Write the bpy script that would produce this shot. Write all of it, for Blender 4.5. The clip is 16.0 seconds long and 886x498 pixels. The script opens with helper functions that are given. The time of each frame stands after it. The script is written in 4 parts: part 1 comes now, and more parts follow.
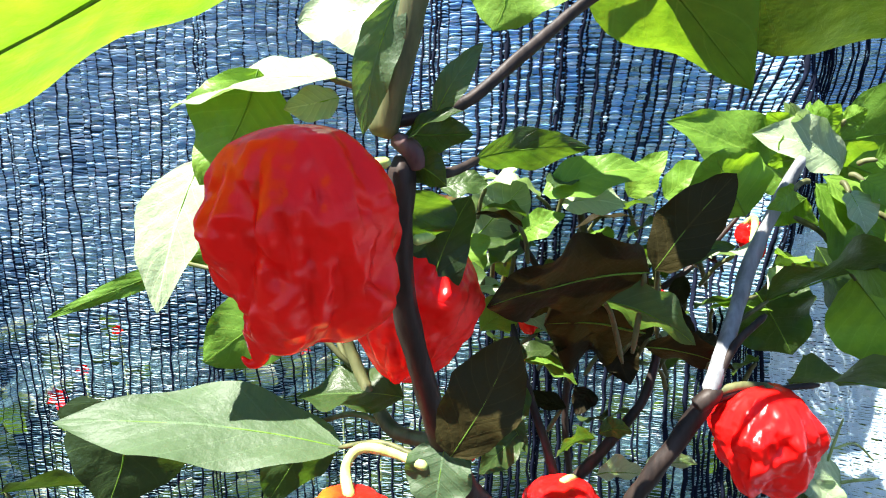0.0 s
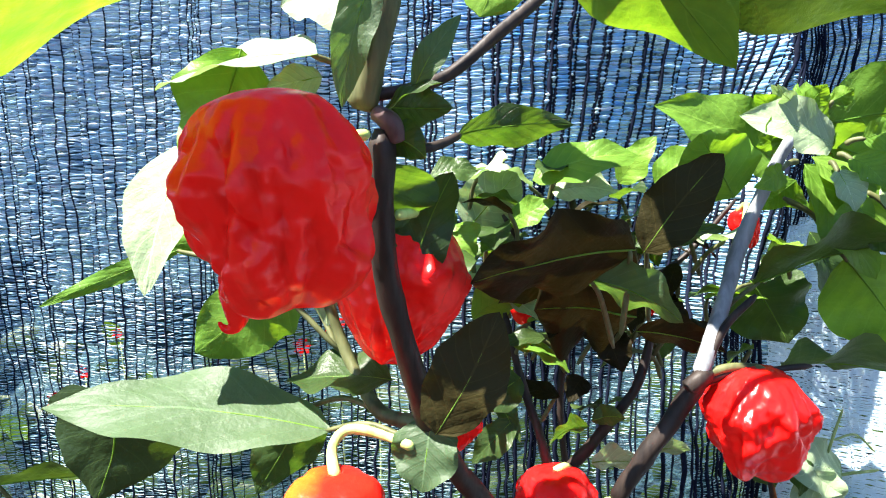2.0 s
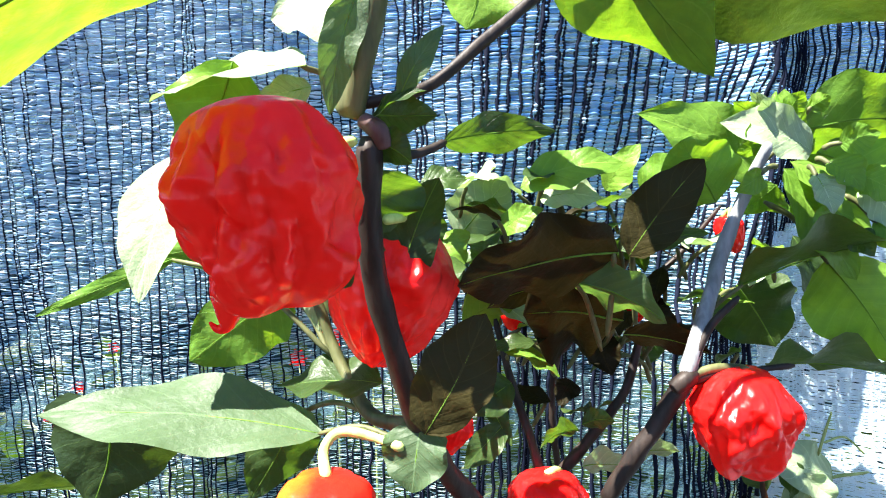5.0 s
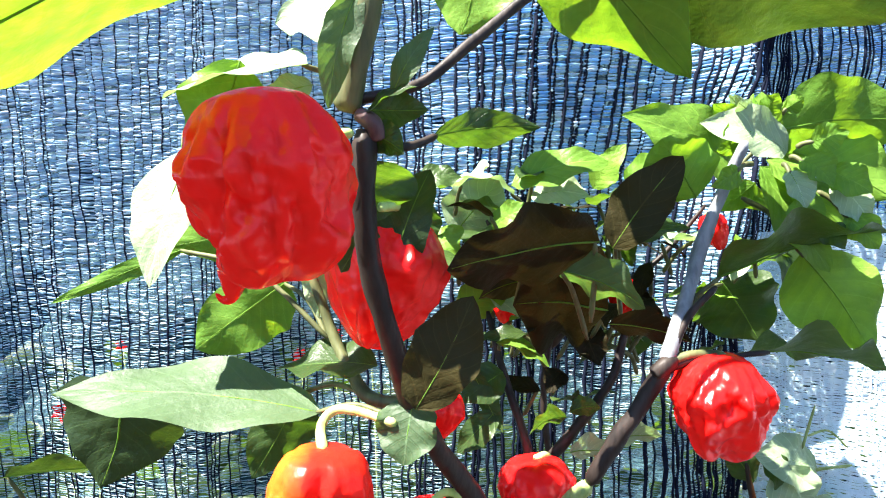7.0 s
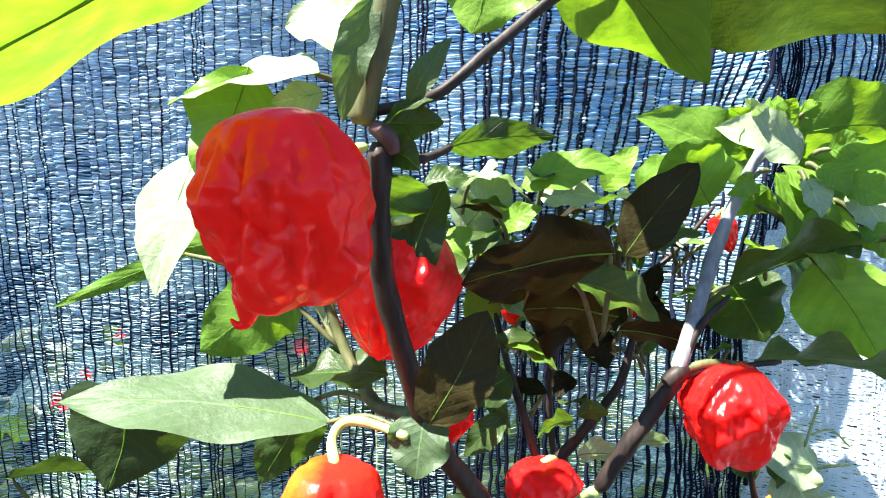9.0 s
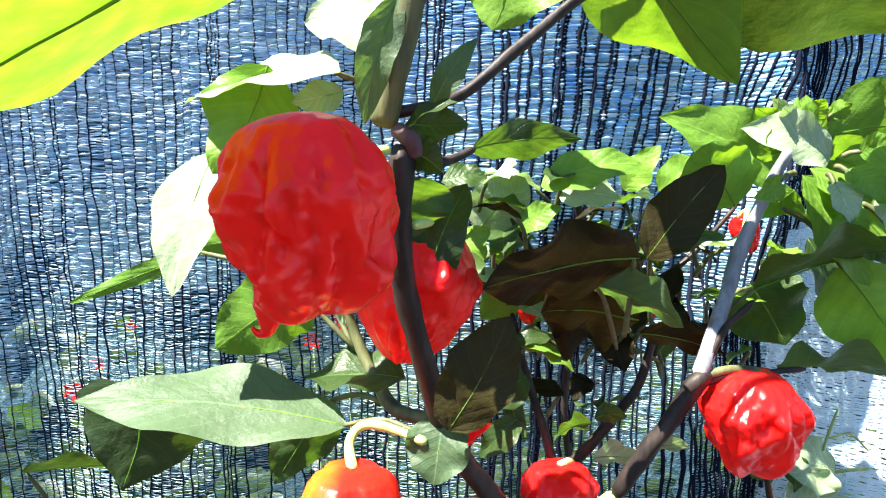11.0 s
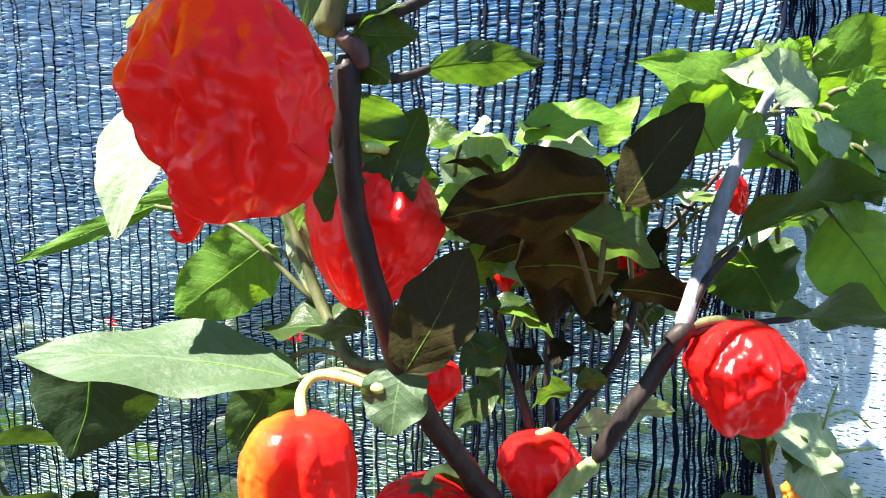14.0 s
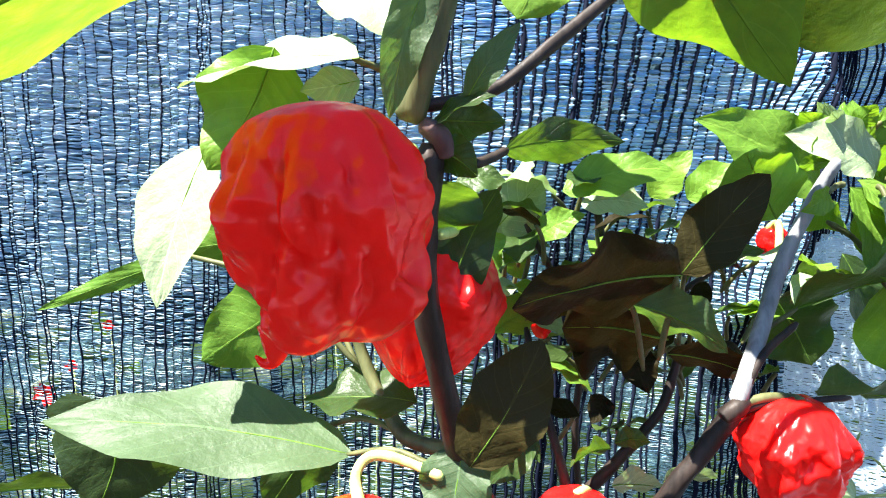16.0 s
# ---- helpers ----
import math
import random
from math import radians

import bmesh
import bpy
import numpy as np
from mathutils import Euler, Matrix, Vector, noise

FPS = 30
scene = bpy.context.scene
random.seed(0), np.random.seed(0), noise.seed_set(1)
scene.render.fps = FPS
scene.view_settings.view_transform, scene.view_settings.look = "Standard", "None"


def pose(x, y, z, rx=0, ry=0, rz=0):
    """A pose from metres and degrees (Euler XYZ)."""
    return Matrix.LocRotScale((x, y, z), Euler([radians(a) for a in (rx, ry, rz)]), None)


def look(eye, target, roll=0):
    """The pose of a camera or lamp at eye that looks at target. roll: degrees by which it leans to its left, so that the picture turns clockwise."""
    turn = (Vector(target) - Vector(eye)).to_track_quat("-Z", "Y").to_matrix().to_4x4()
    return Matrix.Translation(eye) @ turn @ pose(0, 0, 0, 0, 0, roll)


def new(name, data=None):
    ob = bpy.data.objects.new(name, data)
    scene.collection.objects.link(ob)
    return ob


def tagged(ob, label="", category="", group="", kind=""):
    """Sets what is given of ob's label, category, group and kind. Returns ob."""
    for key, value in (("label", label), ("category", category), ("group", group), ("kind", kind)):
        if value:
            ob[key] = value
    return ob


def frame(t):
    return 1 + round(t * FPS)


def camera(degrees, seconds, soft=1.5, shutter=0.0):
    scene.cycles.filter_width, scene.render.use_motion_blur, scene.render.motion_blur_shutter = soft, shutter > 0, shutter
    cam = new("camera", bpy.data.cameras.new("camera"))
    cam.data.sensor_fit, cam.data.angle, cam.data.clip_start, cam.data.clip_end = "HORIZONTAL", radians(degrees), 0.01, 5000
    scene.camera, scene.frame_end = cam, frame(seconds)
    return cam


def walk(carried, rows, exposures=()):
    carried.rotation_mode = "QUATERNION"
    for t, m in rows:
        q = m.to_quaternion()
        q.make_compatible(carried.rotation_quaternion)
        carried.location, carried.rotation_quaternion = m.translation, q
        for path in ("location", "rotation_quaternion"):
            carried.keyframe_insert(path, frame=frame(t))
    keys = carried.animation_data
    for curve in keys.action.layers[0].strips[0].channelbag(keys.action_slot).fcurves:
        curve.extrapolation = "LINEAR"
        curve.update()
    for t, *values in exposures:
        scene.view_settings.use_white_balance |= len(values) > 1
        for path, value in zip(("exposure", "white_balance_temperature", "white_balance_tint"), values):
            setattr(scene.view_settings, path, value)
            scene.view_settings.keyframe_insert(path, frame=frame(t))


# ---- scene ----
cam = camera(70.0, 16.0, soft=1.1)
PATH = [
    (0, 0.0000, 0.0001, 0.6200, -8.00, 0.00, 0.00),
    (0.5, 0.0001, 0.0080, 0.6162, -8.61, 0.37, 0.07),
    (1, -0.0017, -0.0068, 0.6167, -7.43, -0.25, 0.02),
    (1.5, 0.0067, 0.0013, 0.6080, -7.15, 0.58, 0.20),
    (2, 0.0074, -0.0016, 0.6081, -6.76, 0.59, -0.61),
    (2.5, 0.0107, -0.0116, 0.6113, -6.59, 0.58, -1.03),
    (3, 0.0106, -0.0093, 0.6118, -6.71, 0.52, -1.38),
    (3.5, 0.0140, -0.0072, 0.6116, -6.88, 0.77, -1.45),
    (4, 0.0111, -0.0052, 0.6121, -6.79, 0.66, -1.42),
    (4.2, 0.0096, -0.0057, 0.6068, -6.24, 0.10, -1.06),
    (6.3, 0.0134, -0.0156, 0.6043, -5.12, 0.89, -1.42),
    (6.5, 0.0070, -0.0201, 0.6043, -5.10, 0.06, -0.86),
    (7, 0.0158, -0.0228, 0.5971, -4.24, 0.77, -0.92),
    (7.5, 0.0174, -0.0171, 0.6005, -5.54, 0.83, -1.05),
    (8, 0.0146, -0.0196, 0.6057, -5.92, 0.70, -1.14),
    (8.5, 0.0177, -0.0199, 0.6110, -6.45, 0.97, -0.65),
    (9, 0.0087, -0.0173, 0.6100, -6.47, 0.21, -0.55),
    (9.2, 0.0027, -0.0185, 0.6166, -7.35, -0.34, -0.65),
    (11.3, 0.0047, -0.0123, 0.6136, -7.49, 0.96, -0.04),
    (11.5, 0.0068, -0.0135, 0.5915, -5.37, 0.73, 0.15),
    (12, 0.0134, -0.0055, 0.5371, -0.78, 0.62, 0.92),
    (12.5, 0.0263, -0.0045, 0.5220, 0.44, 2.21, -0.02),
    (13, 0.0442, -0.0025, 0.5147, 1.21, 3.33, 0.27),
    (13.5, 0.0448, 0.0097, 0.5569, -2.61, 2.95, -0.59),
    (14, 0.0194, -0.0011, 0.5817, -5.13, 1.30, -0.56),
    (14.5, 0.0068, -0.0042, 0.6171, -7.31, 0.47, -0.81),
    (15, -0.0043, 0.0015, 0.6394, -8.94, -0.67, -0.41),
    (15.5, -0.0241, 0.0043, 0.6272, -8.13, -2.21, 1.00),
    (16, -0.0098, 0.0127, 0.6160, -7.75, -0.78, 1.43),
]
walk(cam, [(t, pose(x, y, z, 90 + pitch, 0, yaw) @ pose(0, 0, 0, 0, 0, roll)) for t, x, y, z, pitch, yaw, roll in PATH],
     exposures=[(0, 2.48), (2, 2.63), (4, 2.70), (7, 2.88), (9, 2.74), (12.5, 2.75), (14, 2.65), (15, 2.74), (16, 2.68)])

# world, sun and exposure
SUN_AZ, SUN_EL = -107.0, 62.0          # degrees: azimuth from +y towards +x, elevation
world = bpy.data.worlds.new("sky")
scene.world = world
world.use_nodes = True
wn = world.node_tree.nodes
sky = wn.new("ShaderNodeTexSky")
sky.sky_type, sky.sun_disc = "NISHITA", False
sky.altitude, sky.dust_density, sky.ozone_density = 2500, 0.2, 5.0
sky.sun_elevation, sky.sun_rotation = radians(SUN_EL), radians(SUN_AZ)
wn["Background"].inputs["Strength"].default_value = 0.065
world.node_tree.links.new(sky.outputs[0], wn["Background"].inputs[0])
sun = new("sun", bpy.data.lights.new("sun", "SUN"))
sun.data.energy, sun.data.angle, sun.data.color = 5.0, radians(0.6), (1.0, 0.96, 0.88)
SUN_DIR = Vector((math.sin(radians(SUN_AZ)) * math.cos(radians(SUN_EL)), math.cos(radians(SUN_AZ)) * math.cos(radians(SUN_EL)), math.sin(radians(SUN_EL))))
sun.matrix_world = look(SUN_DIR * 8, (0, 0, 0))


# materials
class Nodes:
    """A small writer of node materials."""

    def __init__(self, name):
        self.mat = bpy.data.materials.new(name)
        self.mat.use_nodes = True
        self.tree = self.mat.node_tree
        self.bsdf = self.tree.nodes["Principled BSDF"]
        self.out = self.tree.nodes["Material Output"]

    def add(self, kind, *links, **values):
        n = self.tree.nodes.new(kind)
        if "operation" in values:
            n.operation = values["operation"]
        if "data_type" in values:
            n.data_type = values["data_type"]
        if "blend_type" in values:
            n.blend_type = values["blend_type"]
        for socket, source in links:
            self.put(n.inputs[socket], source)
        return n

    def put(self, socket, source):
        if isinstance(source, bpy.types.NodeSocket):
            self.tree.links.new(source, socket)
        else:
            socket.default_value = source

    def set(self, **values):
        for key, source in values.items():
            self.put(self.bsdf.inputs[key.replace("_", " ")], source)

    def math(self, op, a, b=0.0):
        return self.add("ShaderNodeMath", (0, a), (1, b), operation=op).outputs[0]

    def noise(self, scale, detail=4.0, vector=None, rough=0.55):
        n = self.add("ShaderNodeTexNoise", ("Scale", scale), ("Detail", detail), ("Roughness", rough))
        self.put(n.inputs["Vector"], vector if vector else self.where)
        return n.outputs["Fac"]

    @property
    def where(self):
        return self.add("ShaderNodeTexCoord").outputs["Object"]

    def ramp(self, fac, *stops):
        n = self.add("ShaderNodeValToRGB", ("Fac", fac))
        r = n.color_ramp
        while len(r.elements) < len(stops):
            r.elements.new(0.5)
        for e, (p, c) in zip(r.elements, stops):
            e.position, e.color = p, (*c, 1)
        return n.outputs[0]

    def mix(self, fac, a, b, blend="MIX"):
        n = self.add("ShaderNodeMix", data_type="RGBA", blend_type=blend)
        self.put(n.inputs[0], fac)
        for i, c in ((6, a), (7, b)):
            self.put(n.inputs[i], c if isinstance(c, bpy.types.NodeSocket) else (*c, 1))
        return n.outputs[2]

    def bump(self, height, strength, distance):
        n = self.add("ShaderNodeBump", ("Height", height), ("Strength", strength), ("Distance", distance))
        self.put(self.bsdf.inputs["Normal"], n.outputs[0])
        return n.outputs[0]


def leaf_material(name, dark, light, glow, share, rough=0.42, gloss=0.35):
    """A leaf with a lighter midrib and side veins, seen by the leaf's own u, v."""
    m = Nodes(name)
    uv = m.add("ShaderNodeUVMap").outputs[0]
    sep = m.add("ShaderNodeSeparateXYZ", (0, uv))
    u, v = sep.outputs[0], sep.outputs[1]
    av = m.math("ABSOLUTE", m.math("SUBTRACT", v, 0.5))
    rib = m.math("LESS_THAN", av, 0.016)
    lat = m.math("SINE", m.math("MULTIPLY", m.math("SUBTRACT", u, m.math("MULTIPLY", av, 0.55)), 46.0))
    lat = m.math("GREATER_THAN", lat, 0.975)
    vein = m.math("MAXIMUM", rib, m.math("MULTIPLY", lat, 0.55))
    info = m.add("ShaderNodeObjectInfo").outputs["Random"]
    patch = m.noise(55.0, 5.0)
    fine = m.noise(900.0, 3.0)
    col = m.mix(m.math("ADD", m.math("MULTIPLY", patch, 0.9), m.math("MULTIPLY", m.math("SUBTRACT", info, 0.5), 0.7)), dark, light)
    col = m.mix(m.math("MULTIPLY", fine, 0.25), col, tuple(c * 0.6 for c in dark))
    col = m.mix(m.math("MULTIPLY", vein, 0.5), col, tuple(min(1.0, c * 1.7) for c in light))
    quilt = m.math("ABSOLUTE", m.math("SINE", m.math("MULTIPLY", m.math("SUBTRACT", u, m.math("MULTIPLY", av, 0.55)), 23.0)))
    height = m.math("ADD", m.math("ADD", m.math("MULTIPLY", m.noise(170.0, 4.0), 1.0), m.math("MULTIPLY", quilt, 0.11)), m.math("MULTIPLY", vein, -0.5))
    m.set(Base_Color=col, Roughness=rough, Specular_IOR_Level=gloss)
    nor = m.bump(height, 0.65, 0.0014)
    blot = m.ramp(m.math("ADD", m.math("MULTIPLY", patch, 0.6), m.math("MULTIPLY", m.noise(140.0, 3.0), 0.4)), (0.38, (0, 0, 0)), (0.64, (1, 1, 1)))
    thru = m.mix(blot, tuple(c * 1.1 for c in glow), (glow[0] * 0.45, glow[1] * 0.62, glow[2] * 0.6))
    thru = m.mix(m.math("MULTIPLY", m.math("SUBTRACT", 1.0, quilt), 0.42), thru, (glow[0] * 0.45, glow[1] * 0.6, glow[2] * 0.5))
    thru = m.mix(m.math("MULTIPLY", vein, 0.5), thru, tuple(c * 0.45 for c in glow))
    tr = m.add("ShaderNodeBsdfTranslucent", ("Color", thru), ("Normal", nor))
    mixed = m.add("ShaderNodeMixShader", (0, share), (1, m.bsdf.outputs[0]), (2, tr.outputs[0]))
    m.tree.links.new(mixed.outputs[0], m.out.inputs[0])
    return m.mat


LEAF = leaf_material("leaf_green", (0.018, 0.036, 0.010), (0.050, 0.090, 0.022), (0.15, 0.27, 0.015), 0.30, 0.42, 0.25)
FRESH = leaf_material("leaf_fresh", (0.11, 0.23, 0.030), (0.20, 0.34, 0.050), (0.26, 0.42, 0.014), 0.46, 0.42, 0.2)
BROAD = leaf_material("leaf_broad", (0.12, 0.23, 0.05), (0.22, 0.34, 0.08), (0.19, 0.35, 0.010), 0.46)
# pale leaf colour; on sunlit leaves the sun's white is put into it
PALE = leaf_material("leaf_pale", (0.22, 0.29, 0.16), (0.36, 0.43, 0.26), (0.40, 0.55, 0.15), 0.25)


WAXY = leaf_material("leaf_waxy", (0.038, 0.068, 0.030), (0.075, 0.118, 0.057), (0.24, 0.40, 0.05), 0.25, 0.52, 0.22)
# two near-black browns for leaves deep in the plant, shade put into the colour
SHADED = leaf_material("leaf_shaded", (0.009, 0.0070, 0.0018), (0.020, 0.0155, 0.0038), (0.030, 0.020, 0.003), 0.12, 0.6, 0.1)
SHADED_BROWN = leaf_material("leaf_shaded_brown", (0.020, 0.017, 0.0050), (0.042, 0.034, 0.0095), (0.055, 0.048, 0.006), 0.15, 0.6, 0.1)
# darker green copy; on the top right leaf it carries the shade
DEEP = leaf_material("leaf_deep", (0.020, 0.038, 0.010), (0.042, 0.070, 0.016), (0.075, 0.125, 0.008), 0.3)


def fruit_material(name, deep, bright, coat=0.1):
    m = Nodes(name)
    n = m.noise(60.0, 4.0)
    col = m.mix(n, deep, bright)
    col = m.mix(m.math("MULTIPLY", m.noise(420.0, 2.0), 0.25), col, tuple(min(1, c * 1.4 + 0.01) for c in bright))
    m.set(Base_Color=col, Roughness=0.26, Specular_IOR_Level=0.20, Coat_Weight=0.04, Coat_Roughness=0.12,
          Subsurface_Weight=0.18, Subsurface_Radius=(0.006, 0.001, 0.0006), Subsurface_Scale=1.0)
    m.bump(m.math("ADD", m.noise(150.0, 1.0), m.math("MULTIPLY", m.noise(80.0, 1.0), 0.8)), 0.65, 0.0040)
    return m.mat


RED = fruit_material("pepper_red", (0.80, 0.004, 0.003), (0.97, 0.008, 0.007))
ORANGE = fruit_material("pepper_orange", (0.80, 0.16, 0.02), (0.85, 0.30, 0.04))


def ripening_lit_material():
    """Red fruit, orange down one flank: still ripening, with sunlight put into the colour too."""
    m = Nodes("pepper_ripening_lit")
    x = m.add("ShaderNodeSeparateXYZ", (0, m.where)).outputs[0]
    side = m.math("ADD", m.math("MULTIPLY", m.math("ADD", x, 0.0344), -75.0), m.math("SUBTRACT", m.noise(75.0, 4.0), 0.35))
    col = m.mix(m.ramp(side, (0.05, (0, 0, 0)), (0.70, (1, 1, 1))), (0.95, 0.012, 0.006), (0.98, 0.10, 0.010))
    m.set(Base_Color=col, Roughness=0.36, Specular_IOR_Level=0.15, Coat_Weight=0.05, Coat_Roughness=0.2, Subsurface_Weight=0.18, Subsurface_Radius=(0.006, 0.001, 0.0006), Subsurface_Scale=1.0)
    m.bump(m.noise(130.0, 4.0), 0.5, 0.0014)
    return m.mat


RIPENING_LIT = ripening_lit_material()


def stem_material(name, dark, light, rough=0.55):
    m = Nodes(name)
    streak = m.add("ShaderNodeMapping", ("Vector", m.where), ("Scale", (1.0, 1.0, 0.2)))
    n = m.noise(190.0, 5.0, streak.outputs[0])
    m.set(Base_Color=m.ramp(n, (0.35, dark), (0.68, light)), Roughness=rough, Specular_IOR_Level=0.25)
    m.bump(n, 0.6, 0.0008)
    return m.mat


BARK = stem_material("stem_woody", (0.009, 0.006, 0.005), (0.034, 0.023, 0.018))
GREY = stem_material("stem_grey", (0.12, 0.125, 0.13), (0.28, 0.29, 0.30))
OLIVE = stem_material("stem_olive", (0.045, 0.050, 0.018), (0.12, 0.125, 0.05))
GREEN = stem_material("stem_green", (0.16, 0.22, 0.06), (0.36, 0.42, 0.16))
STALK = stem_material("fruit_stalk", (0.30, 0.40, 0.09), (0.48, 0.60, 0.20))
PURPLE = stem_material("node_purple", (0.045, 0.022, 0.028), (0.13, 0.08, 0.075))


def plain(name, a, b, scale, rough=0.8, bump=0.3, dist=0.004, detail=6.0, gloss=0.15):
    m = Nodes(name)
    n = m.noise(scale, detail)
    m.set(Base_Color=m.ramp(n, (0.3, a), (0.7, b)), Roughness=rough, Specular_IOR_Level=gloss)
    m.bump(n, bump, dist)
    return m.mat


SOIL = plain("soil", (0.018, 0.012, 0.009), (0.055, 0.040, 0.028), 30.0, 0.95, 0.9, 0.02)
POST = plain("post_wood", (0.007, 0.003, 0.004), (0.017, 0.008, 0.009), 60.0, 0.7, 0.5, 0.003)
HEDGE = plain("hedge_green", (0.004, 0.012, 0.022), (0.035, 0.075, 0.085), 26.0, 0.9, 1.0, 0.03)
CORD = plain("net_cord", (0.0015, 0.003, 0.010), (0.005, 0.009, 0.026), 300.0, 0.9, 0.3, 0.0008)


def thread_material():
    m = Nodes("net_thread")
    z = m.add("ShaderNodeSeparateXYZ", (0, m.where)).outputs[2]
    n = m.noise(45.0, 3.0)
    blue = m.ramp(n, (0.3, (0.11, 0.43, 0.99)), (0.7, (0.40, 0.72, 1.0)))
    # whiter blue towards the left
    paler = m.ramp(n, (0.3, (0.26, 0.50, 0.70)), (0.7, (0.66, 0.82, 0.92)))
    across = m.add("ShaderNodeSeparateXYZ", (0, m.where)).outputs[0]
    leftward = m.math("ADD", m.math("MULTIPLY", m.math("SUBTRACT", 0.0, across), 6.0), m.math("SUBTRACT", m.noise(9.0, 3.0), 0.3))
    blue = m.mix(m.math("MINIMUM", m.math("MAXIMUM", leftward, 0.0), 0.85), blue, paler)
    teal = m.ramp(n, (0.3, (0.13, 0.36, 0.42)), (0.7, (0.48, 0.68, 0.66)))
    # bluer cloth above, teal to grey-green below
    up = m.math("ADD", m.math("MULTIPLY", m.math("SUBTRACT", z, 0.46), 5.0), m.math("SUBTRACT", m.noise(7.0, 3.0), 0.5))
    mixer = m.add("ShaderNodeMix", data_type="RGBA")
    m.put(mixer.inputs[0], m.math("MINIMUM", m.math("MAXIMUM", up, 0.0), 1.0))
    m.put(mixer.inputs[6], teal)
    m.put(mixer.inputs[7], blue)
    col = m.mix(m.math("MULTIPLY", m.ramp(m.noise(260.0, 3.0), (0.42, (0, 0, 0)), (0.62, (1, 1, 1))), 0.30), mixer.outputs[2], (0.86, 0.93, 0.97))
    each = m.add("ShaderNodeNewGeometry").outputs["Random Per Island"]
    col = m.mix(m.ramp(each, (0.55, (0, 0, 0)), (0.95, (0.7, 0.7, 0.7))), col, (0.86, 0.93, 0.99))
    col = m.mix(m.ramp(each, (0.05, (0.6, 0.6, 0.6)), (0.35, (0, 0, 0))), col, (0.02, 0.08, 0.24))
    m.set(Base_Color=col, Roughness=0.45, Specular_IOR_Level=0.3)
    tr = m.add("ShaderNodeBsdfTranslucent", ("Color", col))
    mixed = m.add("ShaderNodeMixShader", (0, 0.45), (1, m.bsdf.outputs[0]), (2, tr.outputs[0]))
    m.tree.links.new(mixed.outputs[0], m.out.inputs[0])
    return m.mat


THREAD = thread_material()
# whitened copy of the net's colour, the bright sun on it painted in
def sun_white_material():
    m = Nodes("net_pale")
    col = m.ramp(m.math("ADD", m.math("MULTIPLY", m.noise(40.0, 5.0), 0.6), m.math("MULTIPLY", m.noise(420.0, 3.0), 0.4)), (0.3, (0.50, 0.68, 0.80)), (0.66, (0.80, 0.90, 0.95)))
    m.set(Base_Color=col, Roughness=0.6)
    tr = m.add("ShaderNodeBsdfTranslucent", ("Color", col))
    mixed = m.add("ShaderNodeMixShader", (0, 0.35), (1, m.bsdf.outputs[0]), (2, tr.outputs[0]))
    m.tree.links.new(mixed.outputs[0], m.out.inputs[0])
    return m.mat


SUN_WHITE = sun_white_material()


# building
def part(name, verts, faces, material, parent=None, label="", smooth=True, uvs=None):
    """One mesh object under a thing or a part."""
    me = bpy.data.meshes.new(name)
    me.from_pydata([tuple(v) for v in verts], [], faces)
    me.materials.append(material)
    if smooth:
        me.polygons.foreach_set("use_smooth", [True] * len(me.polygons))
    if uvs is not None:
        layer = me.uv_layers.new(name="UVMap")
        flat = np.array([uvs[l.vertex_index] for l in me.loops], float).ravel()
        layer.data.foreach_set("uv", flat)
    me.update()
    ob = new(name, me)
    ob.parent = parent
    return tagged(ob, label)


def smooth_line(points, steps=6):
    """Catmull-Rom through (place, radius)."""
    pts = [np.array((*p, r), float) for p, r in points]
    pts = [2 * pts[0] - pts[1], *pts, 2 * pts[-1] - pts[-2]]
    out = []
    for a, b, c, d in zip(pts, pts[1:], pts[2:], pts[3:]):
        for i in range(steps):
            t = i / steps
            out.append(0.5 * (2 * b + (c - a) * t + (2 * a - 5 * b + 4 * c - d) * t * t + (3 * b - a - 3 * c + d) * t ** 3))
    out.append(pts[-2])
    return out


def tube_data(points, sides=10, steps=6, rough=0.0, flat=1.0):
    """A tapering, slightly uneven tube with closed, rounded ends."""
    line = smooth_line(points, steps)
    n = len(line)
    verts, faces = [], []
    side = None
    for i, p in enumerate(line):
        way = Vector(line[min(i + 1, n - 1)][:3] - line[max(i - 1, 0)][:3]).normalized()
        if side is None:
            side = way.orthogonal().normalized()
        side = (side - way * side.dot(way)).normalized()
        other = way.cross(side)
        end = 0.55 if i in (0, n - 1) else 1.0
        for k in range(sides):
            a = 2 * math.pi * k / sides
            r = p[3] * end * (1 + rough * noise.noise(Vector((p[0] * 90 + 3 * math.cos(a), p[1] * 90 + 3 * math.sin(a), p[2] * 90))))
            verts.append(Vector(p[:3]) + side * (math.cos(a) * r) + other * (math.sin(a) * r * flat))
    for i in range(n - 1):
        for k in range(sides):
            a, b = i * sides + k, i * sides + (k + 1) % sides
            faces.append((a, b, b + sides, a + sides))
    faces.append(tuple(range(sides))[::-1])
    faces.append(tuple(range((n - 1) * sides, n * sides)))
    return verts, faces


def stem(plant, name, points, material, label="", rough=0.25):
    v, f = tube_data(points, 12, 8, rough)
    return part(name, v, f, material, plant, label)


